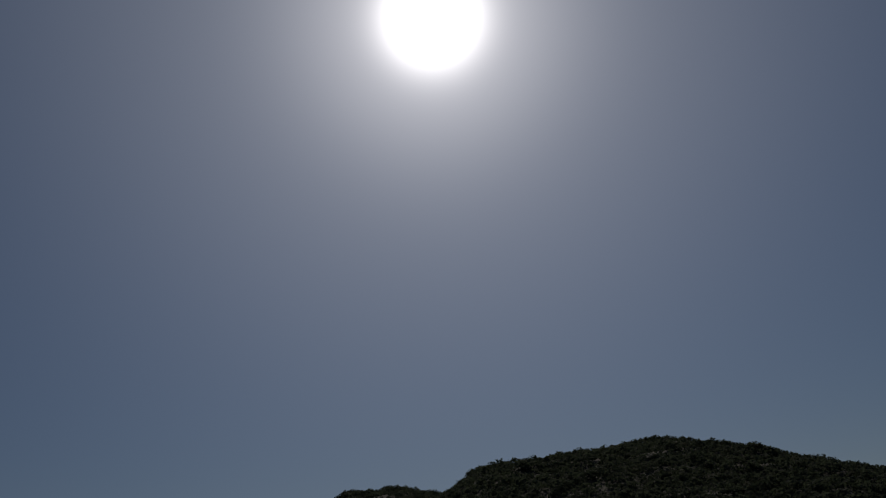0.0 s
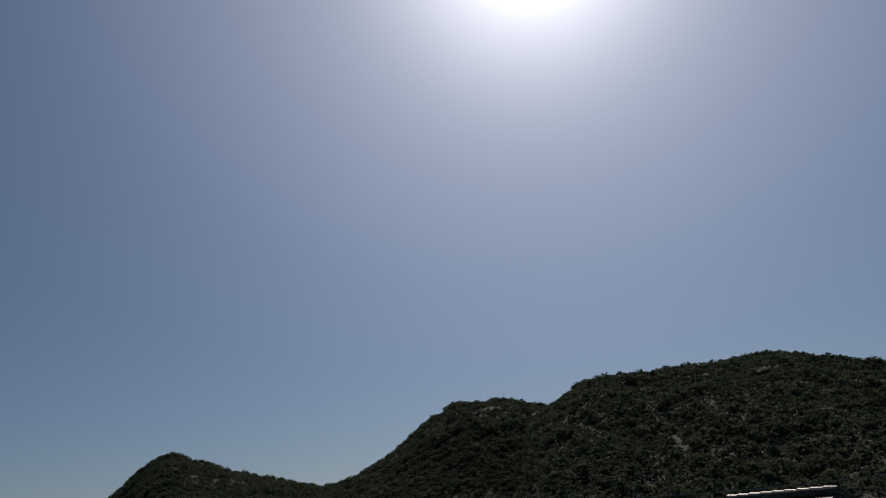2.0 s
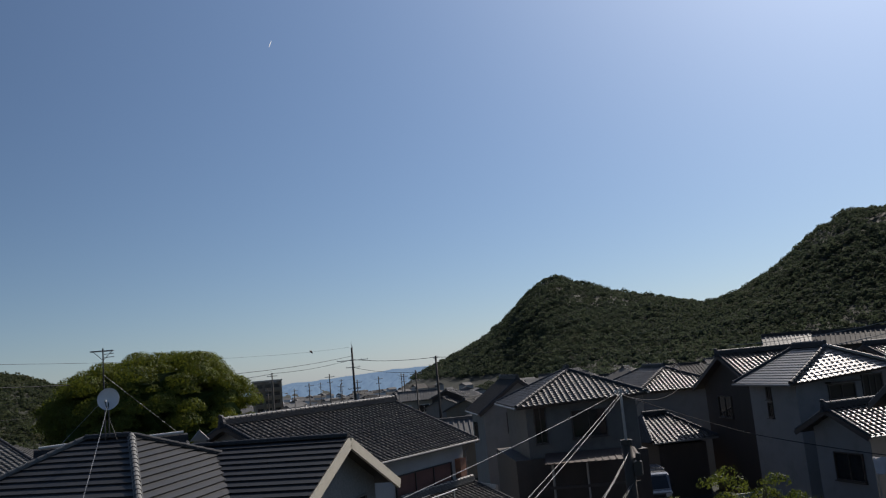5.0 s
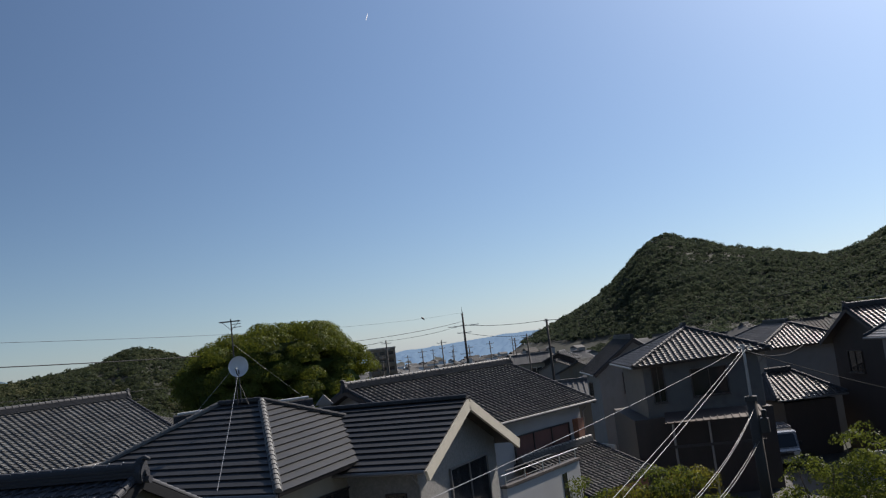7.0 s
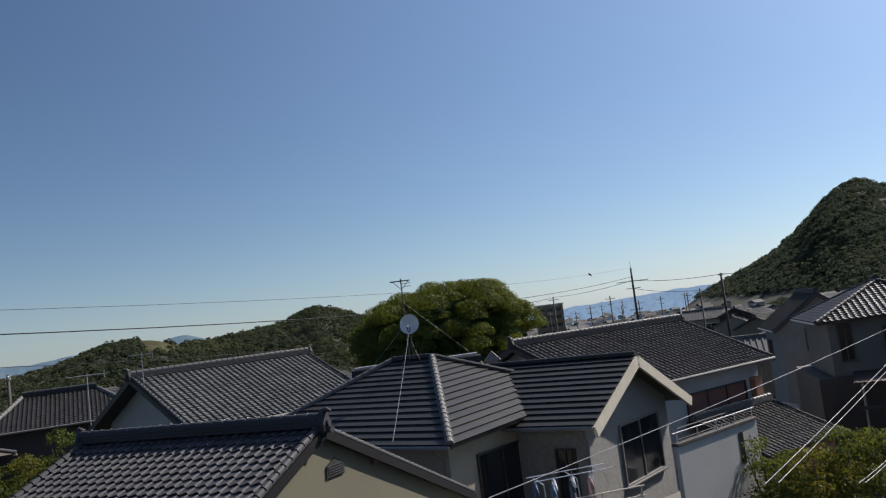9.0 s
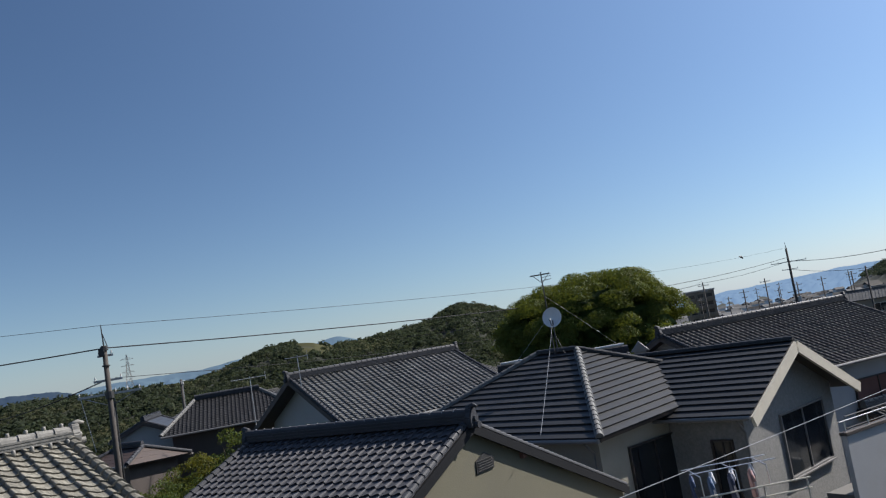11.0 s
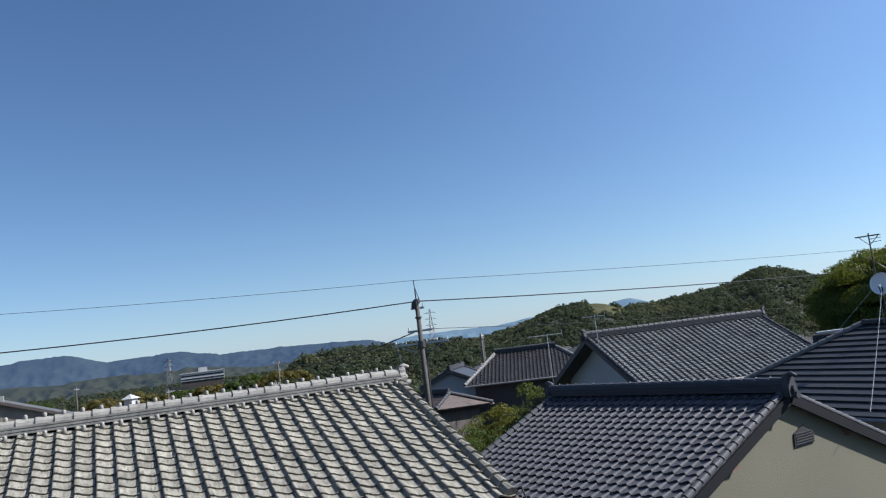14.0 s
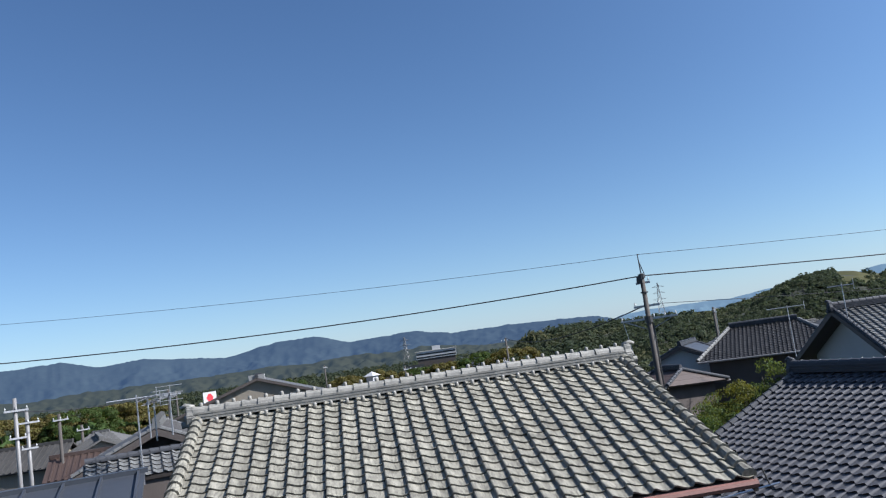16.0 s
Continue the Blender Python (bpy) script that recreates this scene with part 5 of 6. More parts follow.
# the pole at the lane with its service lines
PN = (10.88, 25.84)
pn = utility_pole(*PN, 0, 5.45, 0.19, 0.16, 30, [], "thick concrete pole with a thin steel pole on top")
part("steel_pole", Geo().tube([(0, 0, 4.9), (0.0, 0, 7.05)], [0.05, 0.042], 8), M_GALV, pn, "thin galvanised top pole")
part("clamp", Geo().tube([(0, 0, 5.28), (0, 0, 5.44)], 0.2, 12), M_DARK_METAL, pn)
part("clamp", Geo().tube([(0, 0, 6.95), (0, 0, 7.08)], 0.075, 10).beam((-0.2, 0, 7.0), (0.25, 0.05, 6.98), 0.03, 0.04), M_GALV, pn)
for x in (-0.16, 0.0, 0.22):
    insulator(pn, (x, 0.0, 6.92), 0.14)
part("meter_box", Geo().box((0.16, -0.15, 4.3), (0.42, 0.12, 4.75)).tube([(0.3, 0, 4.75), (0.32, 0, 5.0)], 0.09, 8), M_DARK_METAL, pn, bevel=0.02)
T = (PN[0], PN[1], 7.02)
SV = "pale service cable from the lane pole to a house"
cable(T, (-1.23, 6.66, 6.62), 0.10, 0.0045, M_WIRE_LIGHT, SV)
for o in (0.0, 0.11):
    cable((T[0] + o, T[1], 6.95), (2.38 + o * 1.6, 11.74, 5.5), 0.06, 0.0048, M_WIRE_LIGHT, SV)
    cable((T[0] + o - 0.1, T[1] - 0.1, 4.95 + o), (4.62 + o, 15.3, 4.55), 0.25, 0.0048, M_WIRE_LIGHT, SV)
    cable((T[0] + o - 0.1, T[1] - 0.1, 4.0 + o * 0.5), (5.73 + o, 17.05, 4.05), 0.12, 0.0048, M_WIRE_LIGHT, SV)
cable((T[0], T[1], 6.9), (16.91, 28.5, 4.85), 0.05, 0.012, label="black service cable to the white house")
cable((16.91, 28.5, 4.85), (21.5, 22.5, 3.7), 0.1, 0.016, label="black service cable along the lane")
cable((T[0], T[1], 6.9), (20.6, 41.0, 6.2), 0.4, 0.014, label="black service cable to the houses behind")


# ------------------------------------------------------------ dishes and aerials
def satellite_dish(x, y, z, r, az, el):
    root = thing("satellite_dish", pose(x, y, 0), "white satellite dish on a steel mast over the ridge", "satellite dish")
    n, m = 24, 6
    face = Matrix.Translation((0, 0, z)) @ (from_az(az, math.cos(radians(el)), math.sin(radians(el)))).to_track_quat("Z", "Y").to_matrix().to_4x4()
    g = Geo()
    vs, fs = [(0, 0, -0.10 * r / 0.3)], []
    for j in range(1, m + 1):
        for i in range(n):
            a, q = 2 * math.pi * i / n, j / m
            vs.append((r * q * math.cos(a), r * q * math.sin(a) * 1.06, -0.10 * r / 0.3 * (1 - q * q)))
    for i in range(n):
        fs.append((0, 1 + i, 1 + (i + 1) % n))
        for j in range(m - 1):
            a, b = 1 + j * n + i, 1 + j * n + (i + 1) % n
            fs.append((a, a + n, b + n, b))
    k = len(vs)
    vs += [(p[0], p[1], p[2] - 0.012) for p in vs]
    fs += [tuple(reversed([q + k for q in f])) for f in fs]
    fs += [(1 + (m - 1) * n + i, 1 + (m - 1) * n + (i + 1) % n, k + 1 + (m - 1) * n + (i + 1) % n, k + 1 + (m - 1) * n + i) for i in range(n)]
    g.add([face @ Vector(p) for p in vs], fs)
    part("reflector", g, M_DISH, root, smooth=True)
    arm = Geo().tube([face @ Vector((0, -r * 0.9, -0.03)), face @ Vector((0, -r * 1.0, 0.2)), face @ Vector((0, -r * 0.55, r * 1.25))], 0.014, 6)
    part("arm", arm, M_DARK_METAL, root)
    part("receiver", Geo().tube([face @ Vector((0, -r * 0.6, r * 1.2)), face @ Vector((0, -r * 0.42, r * 1.1))], [0.03, 0.045], 8), M_INSUL, root)
    part("mount", Geo().tube([face @ Vector((0, 0, -0.11)), face @ Vector((0, 0, -0.2)), (0.0, 0.0, z - 0.28)], 0.03, 8), M_DARK_METAL, root)
    part("mast", Geo().tube([(0, 0, 7.2), (0, 0, z - 0.1)], 0.018, 8), M_DARK_METAL, root)
    for a in (20, 140, 260):
        p = from_az(a, 0.42)
        part("brace", Geo().tube([(p.x, p.y, 7.12), (0, 0, 7.75)], 0.008, 6), M_DARK_METAL, root)
    return root


satellite_dish(-4.99, 25.76, 8.29, 0.308, 180, 14)


def yagi(x, y, z0, z1, boom_az, boom, n, elem, label, extra=False, tilt=0.0, metal=None):
    metal = metal or M_GALV
    root = thing("tv_aerial", pose(x, y, 0), label, "tv aerial", "roof aerials")
    part("mast", Geo().tube([(0, 0, z0), (0, 0, z1)], 0.02, 6), metal, root)
    d = from_az(boom_az, 1.0)
    s = Vector((d.y, -d.x, 0))
    p, q = Vector((0, 0, z1 - 0.08)) - d * boom * 0.55, Vector((0, 0, z1 - 0.08 + tilt)) + d * boom * 0.45
    part("boom", Geo().tube([p, q], 0.022, 6), metal, root)
    for i in range(n):
        c = p.lerp(q, i / (n - 1))
        e = elem * (0.55 + 0.45 * i / (n - 1))
        part("element", Geo().tube([c - s * e, c + s * e], 0.01, 5), metal, root)
    if extra:
        for k in (-0.18, 0.18):
            part("reflector_bar", Geo().tube([q + Vector((0, 0, k)) - s * elem, q + Vector((0, 0, k)) + s * elem], 0.008, 5), metal, root)
        part("reflector_bar", Geo().tube([q + Vector((0, 0, -0.2)), q + Vector((0, 0, 0.2))], 0.01, 5), metal, root)
    return root


top_aerial = yagi(-5.13, 25.92, 7.1, 9.78, 84, 0.62, 7, 0.3, "small tv aerial on a tall mast above the dish", metal=M_DARK_METAL)
for z in (9.5, 9.6):
    part("element", Geo().tube([(0.03, -0.02, z), (0.3, 0.05, z + 0.02)], 0.009, 5), M_DARK_METAL, top_aerial)
part("brace", Geo().tube([(-0.26, 0, 9.68), (0, 0, 9.42)], 0.009, 5).tube([(0.24, 0, 9.68), (0, 0, 9.42)], 0.009, 5), M_DARK_METAL, top_aerial)
for foot, z in (((-3.5, 28.6, 7.05), 9.0), ((-6.3, 25.1, 7.0), 8.3)):
    solid("guy_wire", Geo().tube([foot, (-5.13, 25.92, z)], 0.004, 4), M_ALU, "thin guy wire of the aerial mast", "guy wire", group="guy wires")
solid("cable", Geo().tube(catenary((-5.0, 25.7, 8.1), (-3.69, 16.04, 6.0), 0.05), 0.005, 5), M_WIRE_LIGHT, "thin white lead running down from the dish", "cable")
yagi(-22.8, 36.1, 4.9, 7.9, 60, 1.7, 9, 0.22, "long tv aerial on a tall pole between the roofs", extra=True, metal=M_ALU)
yagi(-16.3, 29.5, 6.9, 8.5, 62, 0.9, 6, 0.2, "small tv aerial on a mast before the grey roof", extra=True)
yagi(-36.8, 49.5, 5.0, 8.3, 20, 0.3, 4, 0.25, "weathered short aerial pole behind the old house")
yagi(-21.25, 5.15, 5.9, 8.1, 14, 1.25, 9, 0.2, "long tv aerial on a mast")
for x, y, z0, z1, b in ((-21.2, 5.4, 7.0, 8.0, 20), (-21.05, 5.9, 7.0, 8.0, 100), (-21.4, 5.6, 6.9, 7.9, 60)):
    yagi(x, y, z0, z1, b, 0.5, 5, 0.3, "worn tv aerial leaning over the low dark roof", extra=True, tilt=0.12)
rack = thing("drying_rack", pose(-8.5, 11.9, 4.1, 0, 0, 40), "bent aluminium drying-pole bracket beside the silver roof", "drying rack")
part("post", Geo().tube([(0, 0, 0), (0.02, 0, 1.0), (-0.1, 0, 1.4)], 0.018, 6), M_DARK_METAL, rack)
part("pole", Geo().tube([(-0.9, 0, 0.93), (0.15, 0, 1.12)], 0.018, 8), M_FRAME_LIGHT, rack)
part("foot", Geo().box((-0.08, -0.08, -4.1), (0.08, 0.08, 0.02)), M_WALL_GREY, rack)


# ------------------------------------------------------------ balconies, washing and small roof things
box = thing("balcony", pose(2.36, 21.85, 0, 0, 0, 50.4), "white-walled balcony with a pipe rail beside the gabled wing", "balcony")
part("wall", Geo().box((0, 0, 0), (4.1, 0.13, 4.3)), M_WALL_WHITE, box)
part("coping", Geo().box((-0.04, -0.04, 4.3), (4.14, 0.17, 4.38)), M_DARKWOOD, box, bevel=0.01)
# floor in the darkened wall colour, painting the shade inside the balcony
part("floor", Geo().box((0.121, 0.131, 2.7), (4.1, 0.95, 2.85)), M_WALL_SHADE, box)
part("slot_window", Geo().box((3.0, -0.012, 3.25), (3.25, 0.02, 4.1)), M_GLASS, box)
rail = part("rail", Geo().tube([(-0.1, 0.06, 4.64), (4.2, 0.06, 4.64)], 0.017, 8), M_GALV, box)
for i in range(5):
    part("rail_post", Geo().tube([(0.1 + i * 0.98, 0.06, 4.37), (0.1 + i * 0.98, 0.06, 4.64)], 0.018, 6), M_FRAME_LIGHT, rail)
inner = part("inner_rail", Geo().tube([(1.4, 0.9, 4.5), (4.0, 0.9, 4.5)], 0.02, 6).tube([(1.4, 0.9, 4.2), (4.0, 0.9, 4.2)], 0.014, 6), M_DARK_METAL, box)

dry = thing("drying_rack", pose(-1.9, 17.9, 0, 0, 0, 25), "aluminium drying poles on a balcony rail", "drying rack")
for y, z in ((0.0, 4.5), (0.45, 4.52)):
    part("pole", Geo().tube([(0.8, y, z), (2.75, y, z)], 0.012, 8), M_FRAME_LIGHT, dry)
for x in (1.0, 1.8, 2.5):
    part("bracket", Geo().tube([(x, -0.1, 4.0), (x, -0.05, 4.42), (x, 0.6, 4.48)], 0.014, 6), M_FRAME_LIGHT, dry)
bal2 = thing("balcony", pose(-2.2, 17.5, 0, 0, 0, 25), "concrete balcony with beige rails in front of the hip-roofed house", "balcony")
part("slab", Geo().box((-0.3, 0, 2.5), (3.8, 2.2, 2.65)), M_CONCRETE, bal2)
part("wall", Geo().box((-0.3, 0.0, 0), (3.8, 0.12, 3.3)), M_WALL_CREAM, bal2)
for z in (3.55, 3.8, 4.02):
    part("rail", Geo().tube([(-0.3, 0.05, z), (3.8, 0.05, z)], 0.02, 6), M_BARGE, bal2)
for i in range(5):
    part("rail_post", Geo().tube([(-0.2 + i * 0.98, 0.05, 3.3), (-0.2 + i * 0.98, 0.05, 4.03)], 0.02, 6), M_BARGE, bal2)


def garment(x, y, z, w, h, colour, label):
    """A shirt on a hanger: shoulders, short sleeves and a soft fold, with thickness."""
    m = mat(label, colour, 0.9, var=0.2, scale=6, fine=80)
    outline = [(-0.08, 0.0), (0.08, 0.0), (0.5, -0.12), (0.62, -0.34), (0.46, -0.38), (0.42, -0.3), (0.42, -1.0), (-0.42, -1.0), (-0.42, -0.3), (-0.46, -0.38), (-0.62, -0.34), (-0.5, -0.12)]
    base = pose(-1.9, 17.9, 0, 0, 0, 25) @ pose(x, y, z, 0, 0, 78)
    root = thing("shirt", base, label + " drying on a hanger", "shirt", "washing on the line")
    part("cloth", Geo().slab([(a * w, 0.02 + 0.03 * math.sin(a * 9 + b * 4), b * h) for a, b in outline], (0, 1, 0), 0.035), m, root, bevel=0.008)
    part("hanger", Geo().tube([(0, 0, 0.12), (0.03, 0, 0.09), (0, 0, 0.03), (-0.3 * w / 0.5, 0, -0.08), (0.3 * w / 0.5, 0, -0.08), (0, 0, 0.03)], 0.005, 5), M_FRAME_LIGHT, root)


for i, (c, nm) in enumerate((((0.05, 0.08, 0.16), "navy blue shirt"), ((0.10, 0.16, 0.26), "blue shirt"), ((0.55, 0.56, 0.58), "white shirt"), ((0.04, 0.05, 0.09), "dark patterned shirt"), ((0.5, 0.5, 0.52), "pale grey shirt"), ((0.42, 0.25, 0.22), "salmon pink shirt"), ((0.3, 0.31, 0.33), "grey shirt"))):
    garment(1.0 + i * 0.23, 0.0 if i % 2 else 0.45, 4.38, 0.42, 0.62, c, nm)

back = house("house", "low house behind with a shiny ridge pipe", (-8.2, 29.9), 79, 4.9, 2.4, 2.6, 0, 0, 0.42, 6.55, M_WALL_GREY, M_TILE_DARK, WAVE, gutter=False)
for x0, x1 in ((0.15, 1.0), (3.25, 4.75)):
    part("ridge_pipe", Geo().tube([(x0, -0.1, 6.88), (x1, -0.1, 6.9)], 0.05, 8), M_INSUL, back, "white ridge pipe")
sk = thing("roof_vent", pose(-2.77, 28.69, 0.33, 0, 0, -84), "grey sheet-metal roof turret between the roofs", "roof vent")
part("body", Geo().box((-0.24, -0.2, 5.2), (0.24, 0.2, 6.35)), M_WALL_GREY, sk)
part("hood", Geo().add([(-0.32, -0.3, 6.35), (0.32, -0.3, 6.35), (0.32, 0.3, 6.35), (-0.32, 0.3, 6.35), (-0.32, 0, 6.68), (0.32, 0, 6.68)], [(3, 2, 1, 0), (0, 1, 5, 4), (2, 3, 4, 5), (1, 2, 5), (3, 0, 4)]), M_WALL_GREY, sk)


# ------------------------------------------------------------ trees and shrubs
def leaf_cloud(centres, radii, per, size, seed, flat=0.75):
    """Leaves on the outside of many clumps, as arrays of small folded quads."""
    rng = np.random.default_rng(seed)
    V, F, o = [], [], 0
    for c, r in zip(centres, radii):
        n = max(12, int(per * r * r))
        d = rng.normal(size=(n, 3))
        d /= np.linalg.norm(d, axis=1)[:, None]
        d[:, 2] = np.abs(d[:, 2]) * 1.05 - 0.25
        p = np.asarray(c) + d * r * rng.uniform(0.7, 1.05, (n, 1)) * (1, 1, flat)
        nr = d + rng.normal(scale=0.34, size=(n, 3))
        nr /= np.linalg.norm(nr, axis=1)[:, None]
        t = np.cross(nr, rng.normal(size=(n, 3)))
        t /= np.linalg.norm(t, axis=1)[:, None]
        b = np.cross(nr, t)
        s = size * rng.uniform(0.6, 1.3, (n, 1))
        q = np.stack([p - t * s, p - b * s * 0.55, p + t * s, p + b * s * 0.55], 1).reshape(-1, 3)
        V.append(q)
        F.append(np.arange(n * 4).reshape(n, 4) + o)
        o += n * 4
    return np.concatenate(V), np.concatenate(F)


def dome_tree(name, x, y, base, rx, ry, top, low, clumps, leaf, material, label, seed, lobes=()):
    """A broad tree: tapered trunk, forking limbs, and clumps of leaves over an uneven dome."""
    rnd = random.Random(seed)
    root = thing(name, pose(x, y, base), label, "tree")
    g = Geo().tube([(0, 0, 0), (0.1, 0, (low - base) * 0.6), (0, 0.1, low - base + 0.6)], [0.55 * rx / 7, 0.42 * rx / 7, 0.3 * rx / 7], 10)
    part("trunk", g, M_TRUNK, root, smooth=True)
    for i in range(9):
        a = i * 0.7 + rnd.uniform(-.2, .2)
        e = Vector((math.cos(a) * rx * 0.7, math.sin(a) * ry * 0.7, low - base + (top - low) * rnd.uniform(0.35, 0.75)))
        m = Vector((e.x * 0.45, e.y * 0.45, (low - base) + 0.4 * (e.z - low + base)))
        part("limb", Geo().tube([(0, 0, (low - base) * 0.75), m, e], [0.2 * rx / 7, 0.13 * rx / 7, 0.04], 7), M_TRUNK, root)
    C, R = [], []
    for i in range(clumps):
        u, v = rnd.uniform(0, 2 * math.pi), rnd.random() ** 0.6
        el = math.asin(min(1, rnd.uniform(-0.25, 1.0)))
        k = rnd.uniform(0.87, 1.04)
        px, py = math.cos(u) * math.cos(el) ** 0.8 * rx * k, math.sin(u) * math.cos(el) ** 0.8 * ry * k
        pz = low - base + (max(0.0, math.sin(el)) ** 0.8 + min(0.0, max(-0.12, math.sin(el)))) * (top - low) * rnd.uniform(0.92, 1.0)
        C.append((px, py, pz))
        R.append(rnd.choice((0.6, 0.9, 1.2, 1.5)) * rnd.uniform(0.85, 1.1) * rx / 7)
    for lx, ly, lz, lr, n in lobes:
        for i in range(n):
            u, el = rnd.uniform(0, 6.28), math.asin(rnd.uniform(-0.3, 1))
            C.append((lx + math.cos(u) * math.cos(el) * lr, ly + math.sin(u) * math.cos(el) * lr, lz - base + math.sin(el) * lr * 0.8))
            R.append(rnd.uniform(0.5, 1.0) * rx / 7)
    V, F = leaf_cloud(C, R, leaf[0], leaf[1], seed)
    ob = np_object("crown", V, F, material, root)
    # the dark inside of the crown: closed masses whose dark green stands in for shade
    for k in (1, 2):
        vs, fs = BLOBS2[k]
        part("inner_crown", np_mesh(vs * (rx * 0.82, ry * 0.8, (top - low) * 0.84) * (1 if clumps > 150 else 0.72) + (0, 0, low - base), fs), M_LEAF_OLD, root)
    return root


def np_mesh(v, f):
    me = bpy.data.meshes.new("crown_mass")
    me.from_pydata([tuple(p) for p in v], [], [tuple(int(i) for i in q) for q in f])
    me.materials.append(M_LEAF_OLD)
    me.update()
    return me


dome_tree("tree", -8.9, 59.4, 0, 6.3, 5.6, 10.75, 5.4, 270, (760, 0.07), M_LEAF, "broad domed camphor tree with yellow-green spring leaves", 11,
          lobes=((-4.6, -1.0, 7.2, 1.9, 36), (4.6, -1.0, 7.4, 2.2, 36), (2.8, -1.0, 8.9, 2.0, 26)))


def shrub(x, y, base, r, h, material, label, seed, per=650, size=0.045, name="shrub"):
    rnd = random.Random(seed)
    root = thing(name, pose(x, y, base), label, "shrub", "garden shrubs")
    for i in range(4):
        a = rnd.uniform(0, 6.28)
        part("stem", Geo().tube([(0, 0, 0), (math.cos(a) * r * 0.3, math.sin(a) * r * 0.3, h * 0.5), (math.cos(a) * r * 0.6, math.sin(a) * r * 0.6, h * 0.85)], [0.05, 0.035, 0.012], 6), M_TRUNK, root)
    C, R = [], []
    for i in range(int(24 + r * 26)):
        a, el, k = rnd.uniform(0, 6.28), math.asin(rnd.uniform(-0.2, 1)), rnd.uniform(0.5, 1)
        C.append((math.cos(a) * math.cos(el) * r * k, math.sin(a) * math.cos(el) * r * k, h * 0.5 + math.sin(el) * h * 0.48 * k))
        R.append(rnd.uniform(0.26, 0.46) * (0.7 + 0.3 * r))
    V, F = leaf_cloud(C, R, per, size, seed)
    np_object("foliage", V, F, material, root)
    return root


M_LEAF_YELLOW = leaf_mat("yellow-green spring leaves", (0.08, 0.084, 0.024))
for i, (x, y, r, h, m) in enumerate(((5.0, 23.9, 0.9, 3.2, M_LEAF_GARDEN), (6.2, 23.8, 1.1, 3.0, M_LEAF_YELLOW), (7.4, 24.6, 1.1, 3.1, M_LEAF_GARDEN), (8.4, 25.4, 1.0, 2.9, M_LEAF_YELLOW),
                                     (9.2, 24.4, 0.9, 2.3, M_LEAF_GARDEN), (12.2, 24.8, 1.1, 2.9, M_LEAF_GARDEN), (13.3, 23.6, 1.2, 3.6, M_LEAF_GARDEN), (14.6, 24.2, 1.1, 3.3, M_LEAF_OLD), (15.6, 23.6, 1.0, 2.9, M_LEAF_GARDEN))):
    shrub(x, y, 0, r * 1.25, h * 1.3, m, "leafy garden shrub beside the lane", 30 + i, 620)
for i, (x, y, r, h, m) in enumerate(((-21.3, 28.7, 1.6, 5.5, M_LEAF_YELLOW), (-20.9, 31.6, 1.5, 6.0, M_LEAF_GARDEN), (-20.2, 26.7, 1.5, 4.6, M_LEAF_GARDEN), (-22.6, 29.6, 1.4, 4.8, M_LEAF_OLD), (-23.6, 30.4, 1.3, 4.4, M_LEAF_GARDEN), (-19.6, 23.8, 1.4, 4.6, M_LEAF_OLD), (-21.0, 25.6, 1.4, 4.7, M_LEAF_GARDEN))):
    shrub(x, y, 0, r, h, m, "clipped garden tree between the houses", 50 + i, 700, 0.05, name="garden_tree")
for i, (az, r) in enumerate(((-81, 112), (-79, 108), (-77, 115), (-75.8, 118), (-68.6, 135), (-67.5, 128), (-66.8, 140), (-66, 130), (-62, 150), (-59.5, 140), (-57, 160), (-55, 150), (-83.5, 110), (-52.5, 120), (-50.5, 115))):
    p = from_az(az, r)
    b = float(land(np.array([p.x]), np.array([p.y]))[0])
    dome_tree("tree", p.x, p.y, b, 4.5, 4.5, b + 7.3, b + 3.2, 120, (330, 0.13), M_LEAF_OLD if i % 3 == 1 else M_LEAF_OLIVE, "broadleaf tree with dark green leaves in the town", 70 + i)

# ------------------------------------------------------------ the lane, its wall, and the van
lane = solid("road", Geo().box((8.5, 30.5, -0.05), (40, 44, 0.02)).box((10.5, 14, -0.05), (15.5, 30.499, 0.02)), M_ASPHALT, "grey asphalt lane between the houses", "road", kind="structure")
for (x0, y0), (x1, y1) in (((8.6, 30.2), (10.3, 30.1)), ((19.0, 35.2), (23.5, 34.6)), ((5.6, 33.6), (7.6, 33.2)), ((10.68, 48.85), (11.45, 46.6)), ((10.6, 42.8), (11.5, 42.1))):
    solid("garden_wall", Geo().beam((x0, y0, 0.75), (x1, y1, 0.75), 0.14, 1.5), M_WALL_WHITE, "plain white garden wall along the lane", "wall", group="garden walls", bevel=0.02)


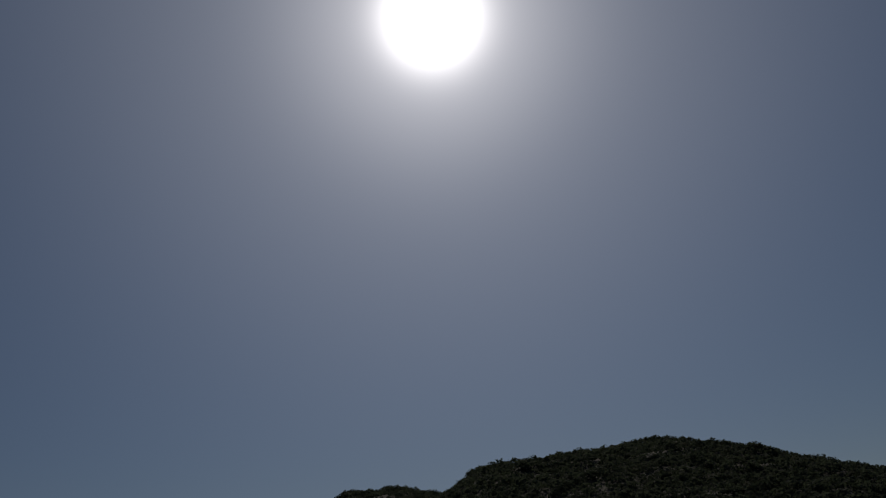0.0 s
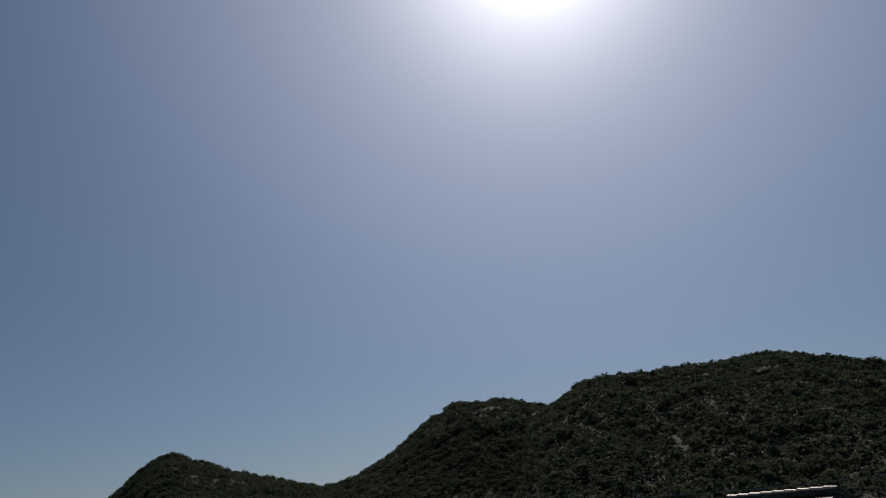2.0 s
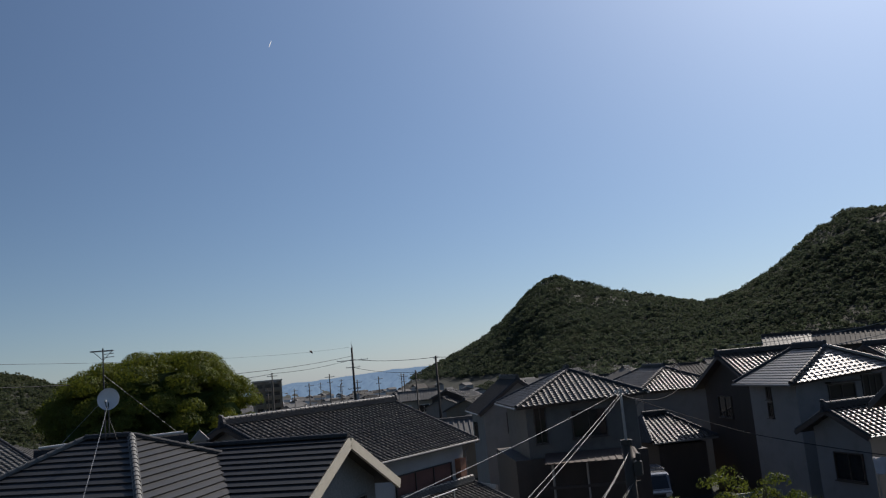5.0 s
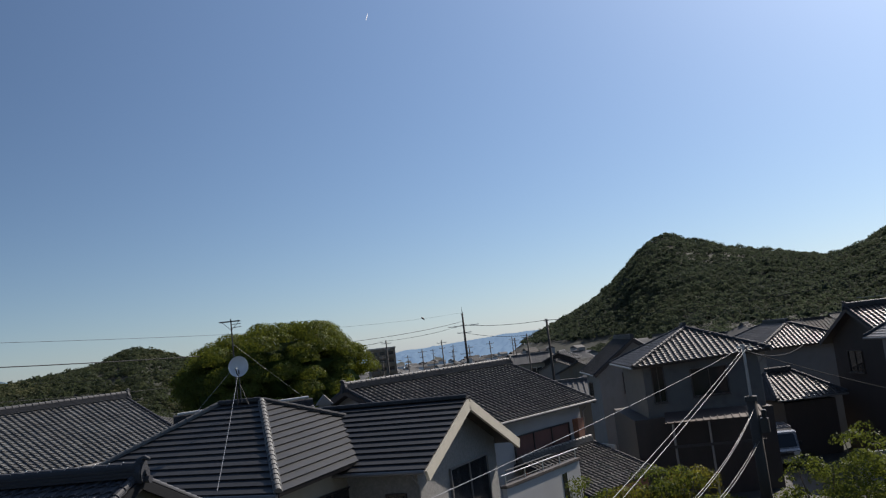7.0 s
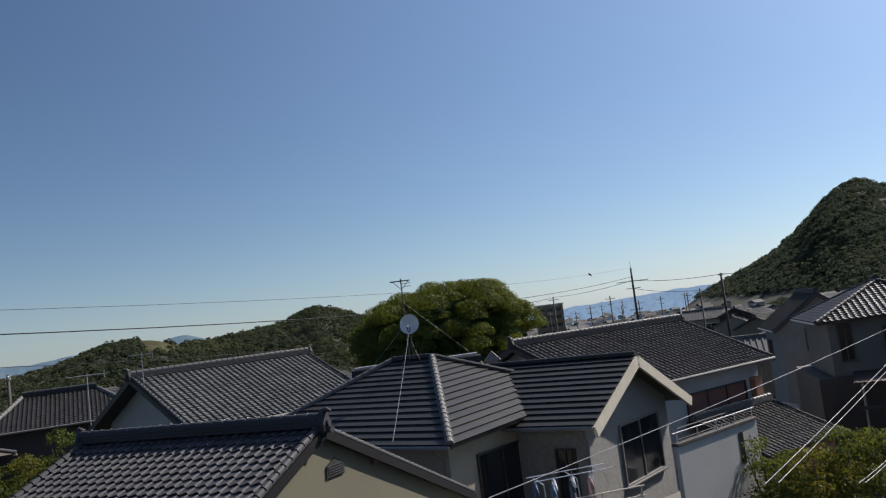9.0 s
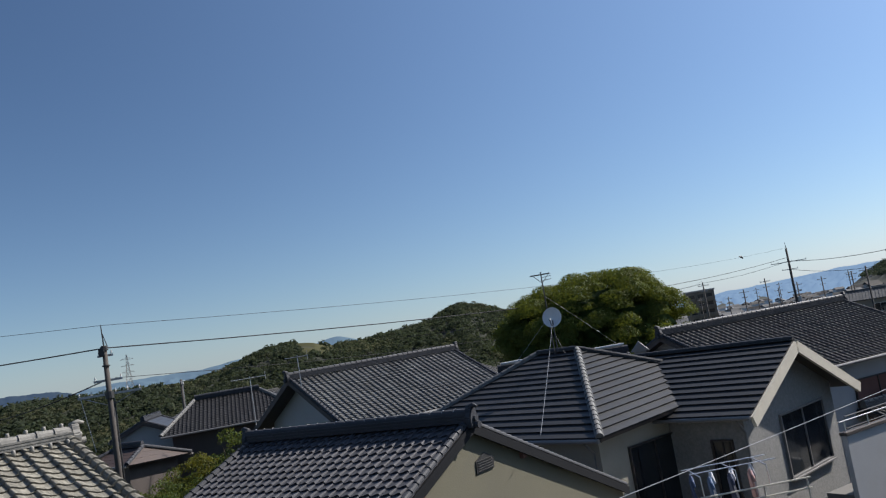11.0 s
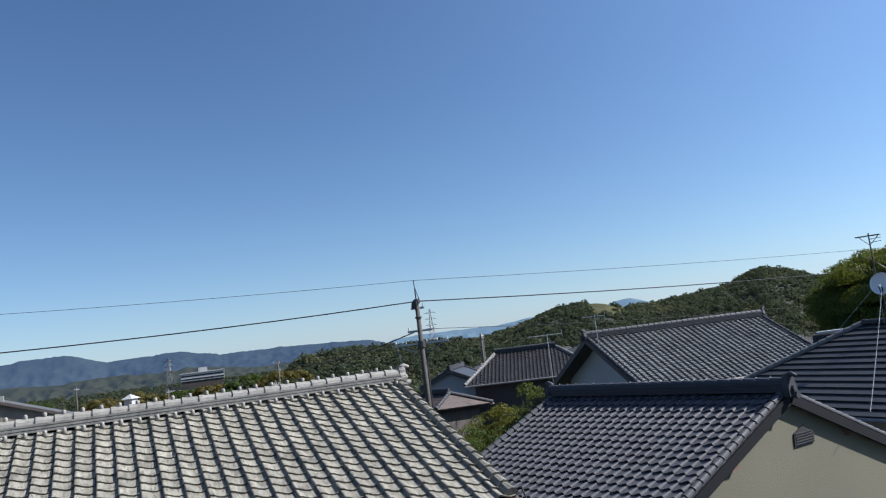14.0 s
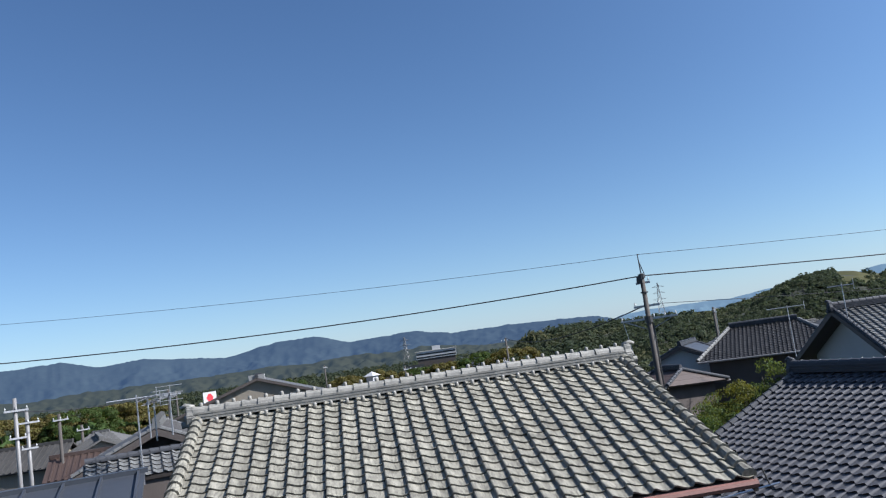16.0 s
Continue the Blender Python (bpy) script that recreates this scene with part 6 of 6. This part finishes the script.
def van(x, y, turn):
    M_PAINT = mat("silver van paint", (0.2, 0.205, 0.215), 0.28, metal=0.5, var=0.04, bump=0, coat=0.6)
    M_TYRE = mat("black rubber", (0.02, 0.02, 0.02), 0.8, var=0.1, bump=0)
    M_LAMP = mat("clear headlamp", (0.7, 0.72, 0.74), 0.1, var=0.02, bump=0)
    root = thing("van", pose(x, y, 0.02, 0, 0, turn), "small silver van with roof rack parked in the lane", "van")
    sec = [(-1.65, 0.35), (-1.68, 0.9), (-1.45, 1.05), (-1.15, 1.78), (-0.9, 1.86), (1.55, 1.86), (1.68, 1.7), (1.7, 0.35)]
    g = Geo()
    n = len(sec)
    g.add([(-0.73, a, b) for a, b in sec] + [(0.73, a, b) for a, b in sec], [tuple(range(n)), tuple(reversed(range(n, 2 * n)))] + [(i, i + n, (i + 1) % n + n, (i + 1) % n) for i in range(n)])
    part("body", g, M_PAINT, root, bevel=0.05)
    part("windscreen", Geo().slab([(-0.63, -1.44, 1.1), (0.63, -1.44, 1.1), (0.58, -1.185, 1.72), (-0.58, -1.185, 1.72)], (0, -0.93, 0.37), -0.012), M_GLASS, root)
    for s in (-1, 1):
        part("side_window", Geo().box((s * 0.735 - 0.006, -1.0, 1.12), (s * 0.735 + 0.006, 1.4, 1.6)), M_GLASS, root)
        part("headlight", Geo().box((s * 0.52 - 0.14, -1.71, 0.72), (s * 0.52 + 0.14, -1.66, 0.9)), M_LAMP, root, bevel=0.02)
        part("mirror", Geo().box((s * 0.86 - 0.09, -1.2, 1.12), (s * 0.86 + 0.09, -1.1, 1.3)), M_DARK_METAL, root, bevel=0.02)
        for yy in (-1.1, 1.15):
            wheel = part("wheel", Geo().tube([(s * 0.6, yy, 0.27), (s * 0.74, yy, 0.27)], 0.27, 18), M_TYRE, root)
            part("rim", Geo().tube([(s * 0.73, yy, 0.27), (s * 0.752, yy, 0.27)], 0.16, 14), M_GALV, wheel)
    part("bumper", Geo().box((-0.72, -1.76, 0.36), (0.72, -1.64, 0.62)), M_PAINT, root, bevel=0.04)
    part("number_plate", Geo().box((-0.17, -1.775, 0.45), (0.17, -1.757, 0.6)), M_INSUL, root)
    part("grille", Geo().box((-0.35, -1.70, 0.72), (0.35, -1.675, 0.86)), M_DARK_METAL, root)
    rack = part("roof_rack", Geo().tube([(-0.6, -0.7, 2.0), (-0.6, 1.3, 2.0)], 0.02, 6).tube([(0.6, -0.7, 2.0), (0.6, 1.3, 2.0)], 0.02, 6), M_GALV, root)
    for i in range(5):
        part("rack_bar", Geo().tube([(-0.64, -0.6 + 0.45 * i, 2.0), (0.64, -0.6 + 0.45 * i, 2.0)], 0.018, 6), M_GALV, rack)
    for s in (-1, 1):
        for yy in (-0.6, 1.2):
            part("rack_foot", Geo().tube([(s * 0.6, yy, 1.84), (s * 0.6, yy, 2.0)], 0.02, 6), M_GALV, rack)


van(18.9, 42.4, -14)
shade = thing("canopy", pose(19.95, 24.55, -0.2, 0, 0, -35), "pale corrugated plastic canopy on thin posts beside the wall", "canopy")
part("sheet", Geo().slab([(-0.9, -0.5, 3.75), (0.9, -0.5, 3.75), (0.9, 0.6, 4.15), (-0.9, 0.6, 4.15)], (0, -0.34, 0.94), 0.03), M_WALL_WHITE, shade)
for i in range(9):
    part("rib", Geo().beam((-0.85 + i * 0.21, -0.5, 3.77), (-0.85 + i * 0.21, 0.6, 4.17), 0.05, 0.025), M_WALL_WHITE, shade)
for x in (-0.85, 0.85):
    part("post", Geo().tube([(x, -0.45, 0), (x, -0.45, 3.74)], 0.025, 6), M_GALV, shade)
port = thing("carport", pose(11.3, 35.4, 0, 0, 0, -18), "dark carport with pale posts before the hip-roofed house", "carport")
for x, y in ((0, 0), (1.5, 0), (3.4, 0), (0, 1.9), (3.4, 1.9)):
    part("post", Geo().tube([(x, y, 0), (x, y, 3.7)], 0.045, 8), M_GALV, port)
part("roof", Geo().slab([(-0.3, -0.3, 3.75), (3.8, -0.3, 3.75), (3.8, 2.1, 3.95), (-0.3, 2.1, 3.95)], (0, -0.083, 0.996), 0.05), M_TILE_BROWN, port)
for i in range(14):
    part("rib", Geo().beam((-0.2 + i * 0.3, -0.3, 3.77), (-0.2 + i * 0.3, 2.1, 3.97), 0.04, 0.03), M_TILE_BROWN, port)
part("beam", Geo().beam((-0.3, -0.05, 2.7), (3.7, -0.05, 2.7), 0.06, 0.12), M_DARKWOOD, port)
fence = thing("gate_fence", pose(11.2, 27.4, 0.0, 0, 0, -10), "weathered slatted gate behind the lane pole", "gate")
for i in range(12):
    part("slat", Geo().box((i * 0.13, -0.02, 0.1), (i * 0.13 + 0.06, 0.02, 1.5)), M_GALV, fence)
for z in (0.3, 1.35):
    part("rail", Geo().box((-0.05, -0.035, z), (1.6, -0.02, z + 0.06)), M_GALV, fence)

# ------------------------------------------------------------ a short vapour trail high over the town
# weak white emission stands in for sunlight scattered by the trail
M_VAPOUR = glow_mat("white vapour", (0.9, 0.9, 0.9), (1, 1, 1), 0.5)
solid("vapour_trail", Geo().tube([(25.6, 4000, 1720), (19, 4000, 1703), (12.3, 4000, 1685)], [1.0, 2.2, 1.5], 8), M_VAPOUR, "short white vapour trail high in the sky", "vapour trail", kind="structure")
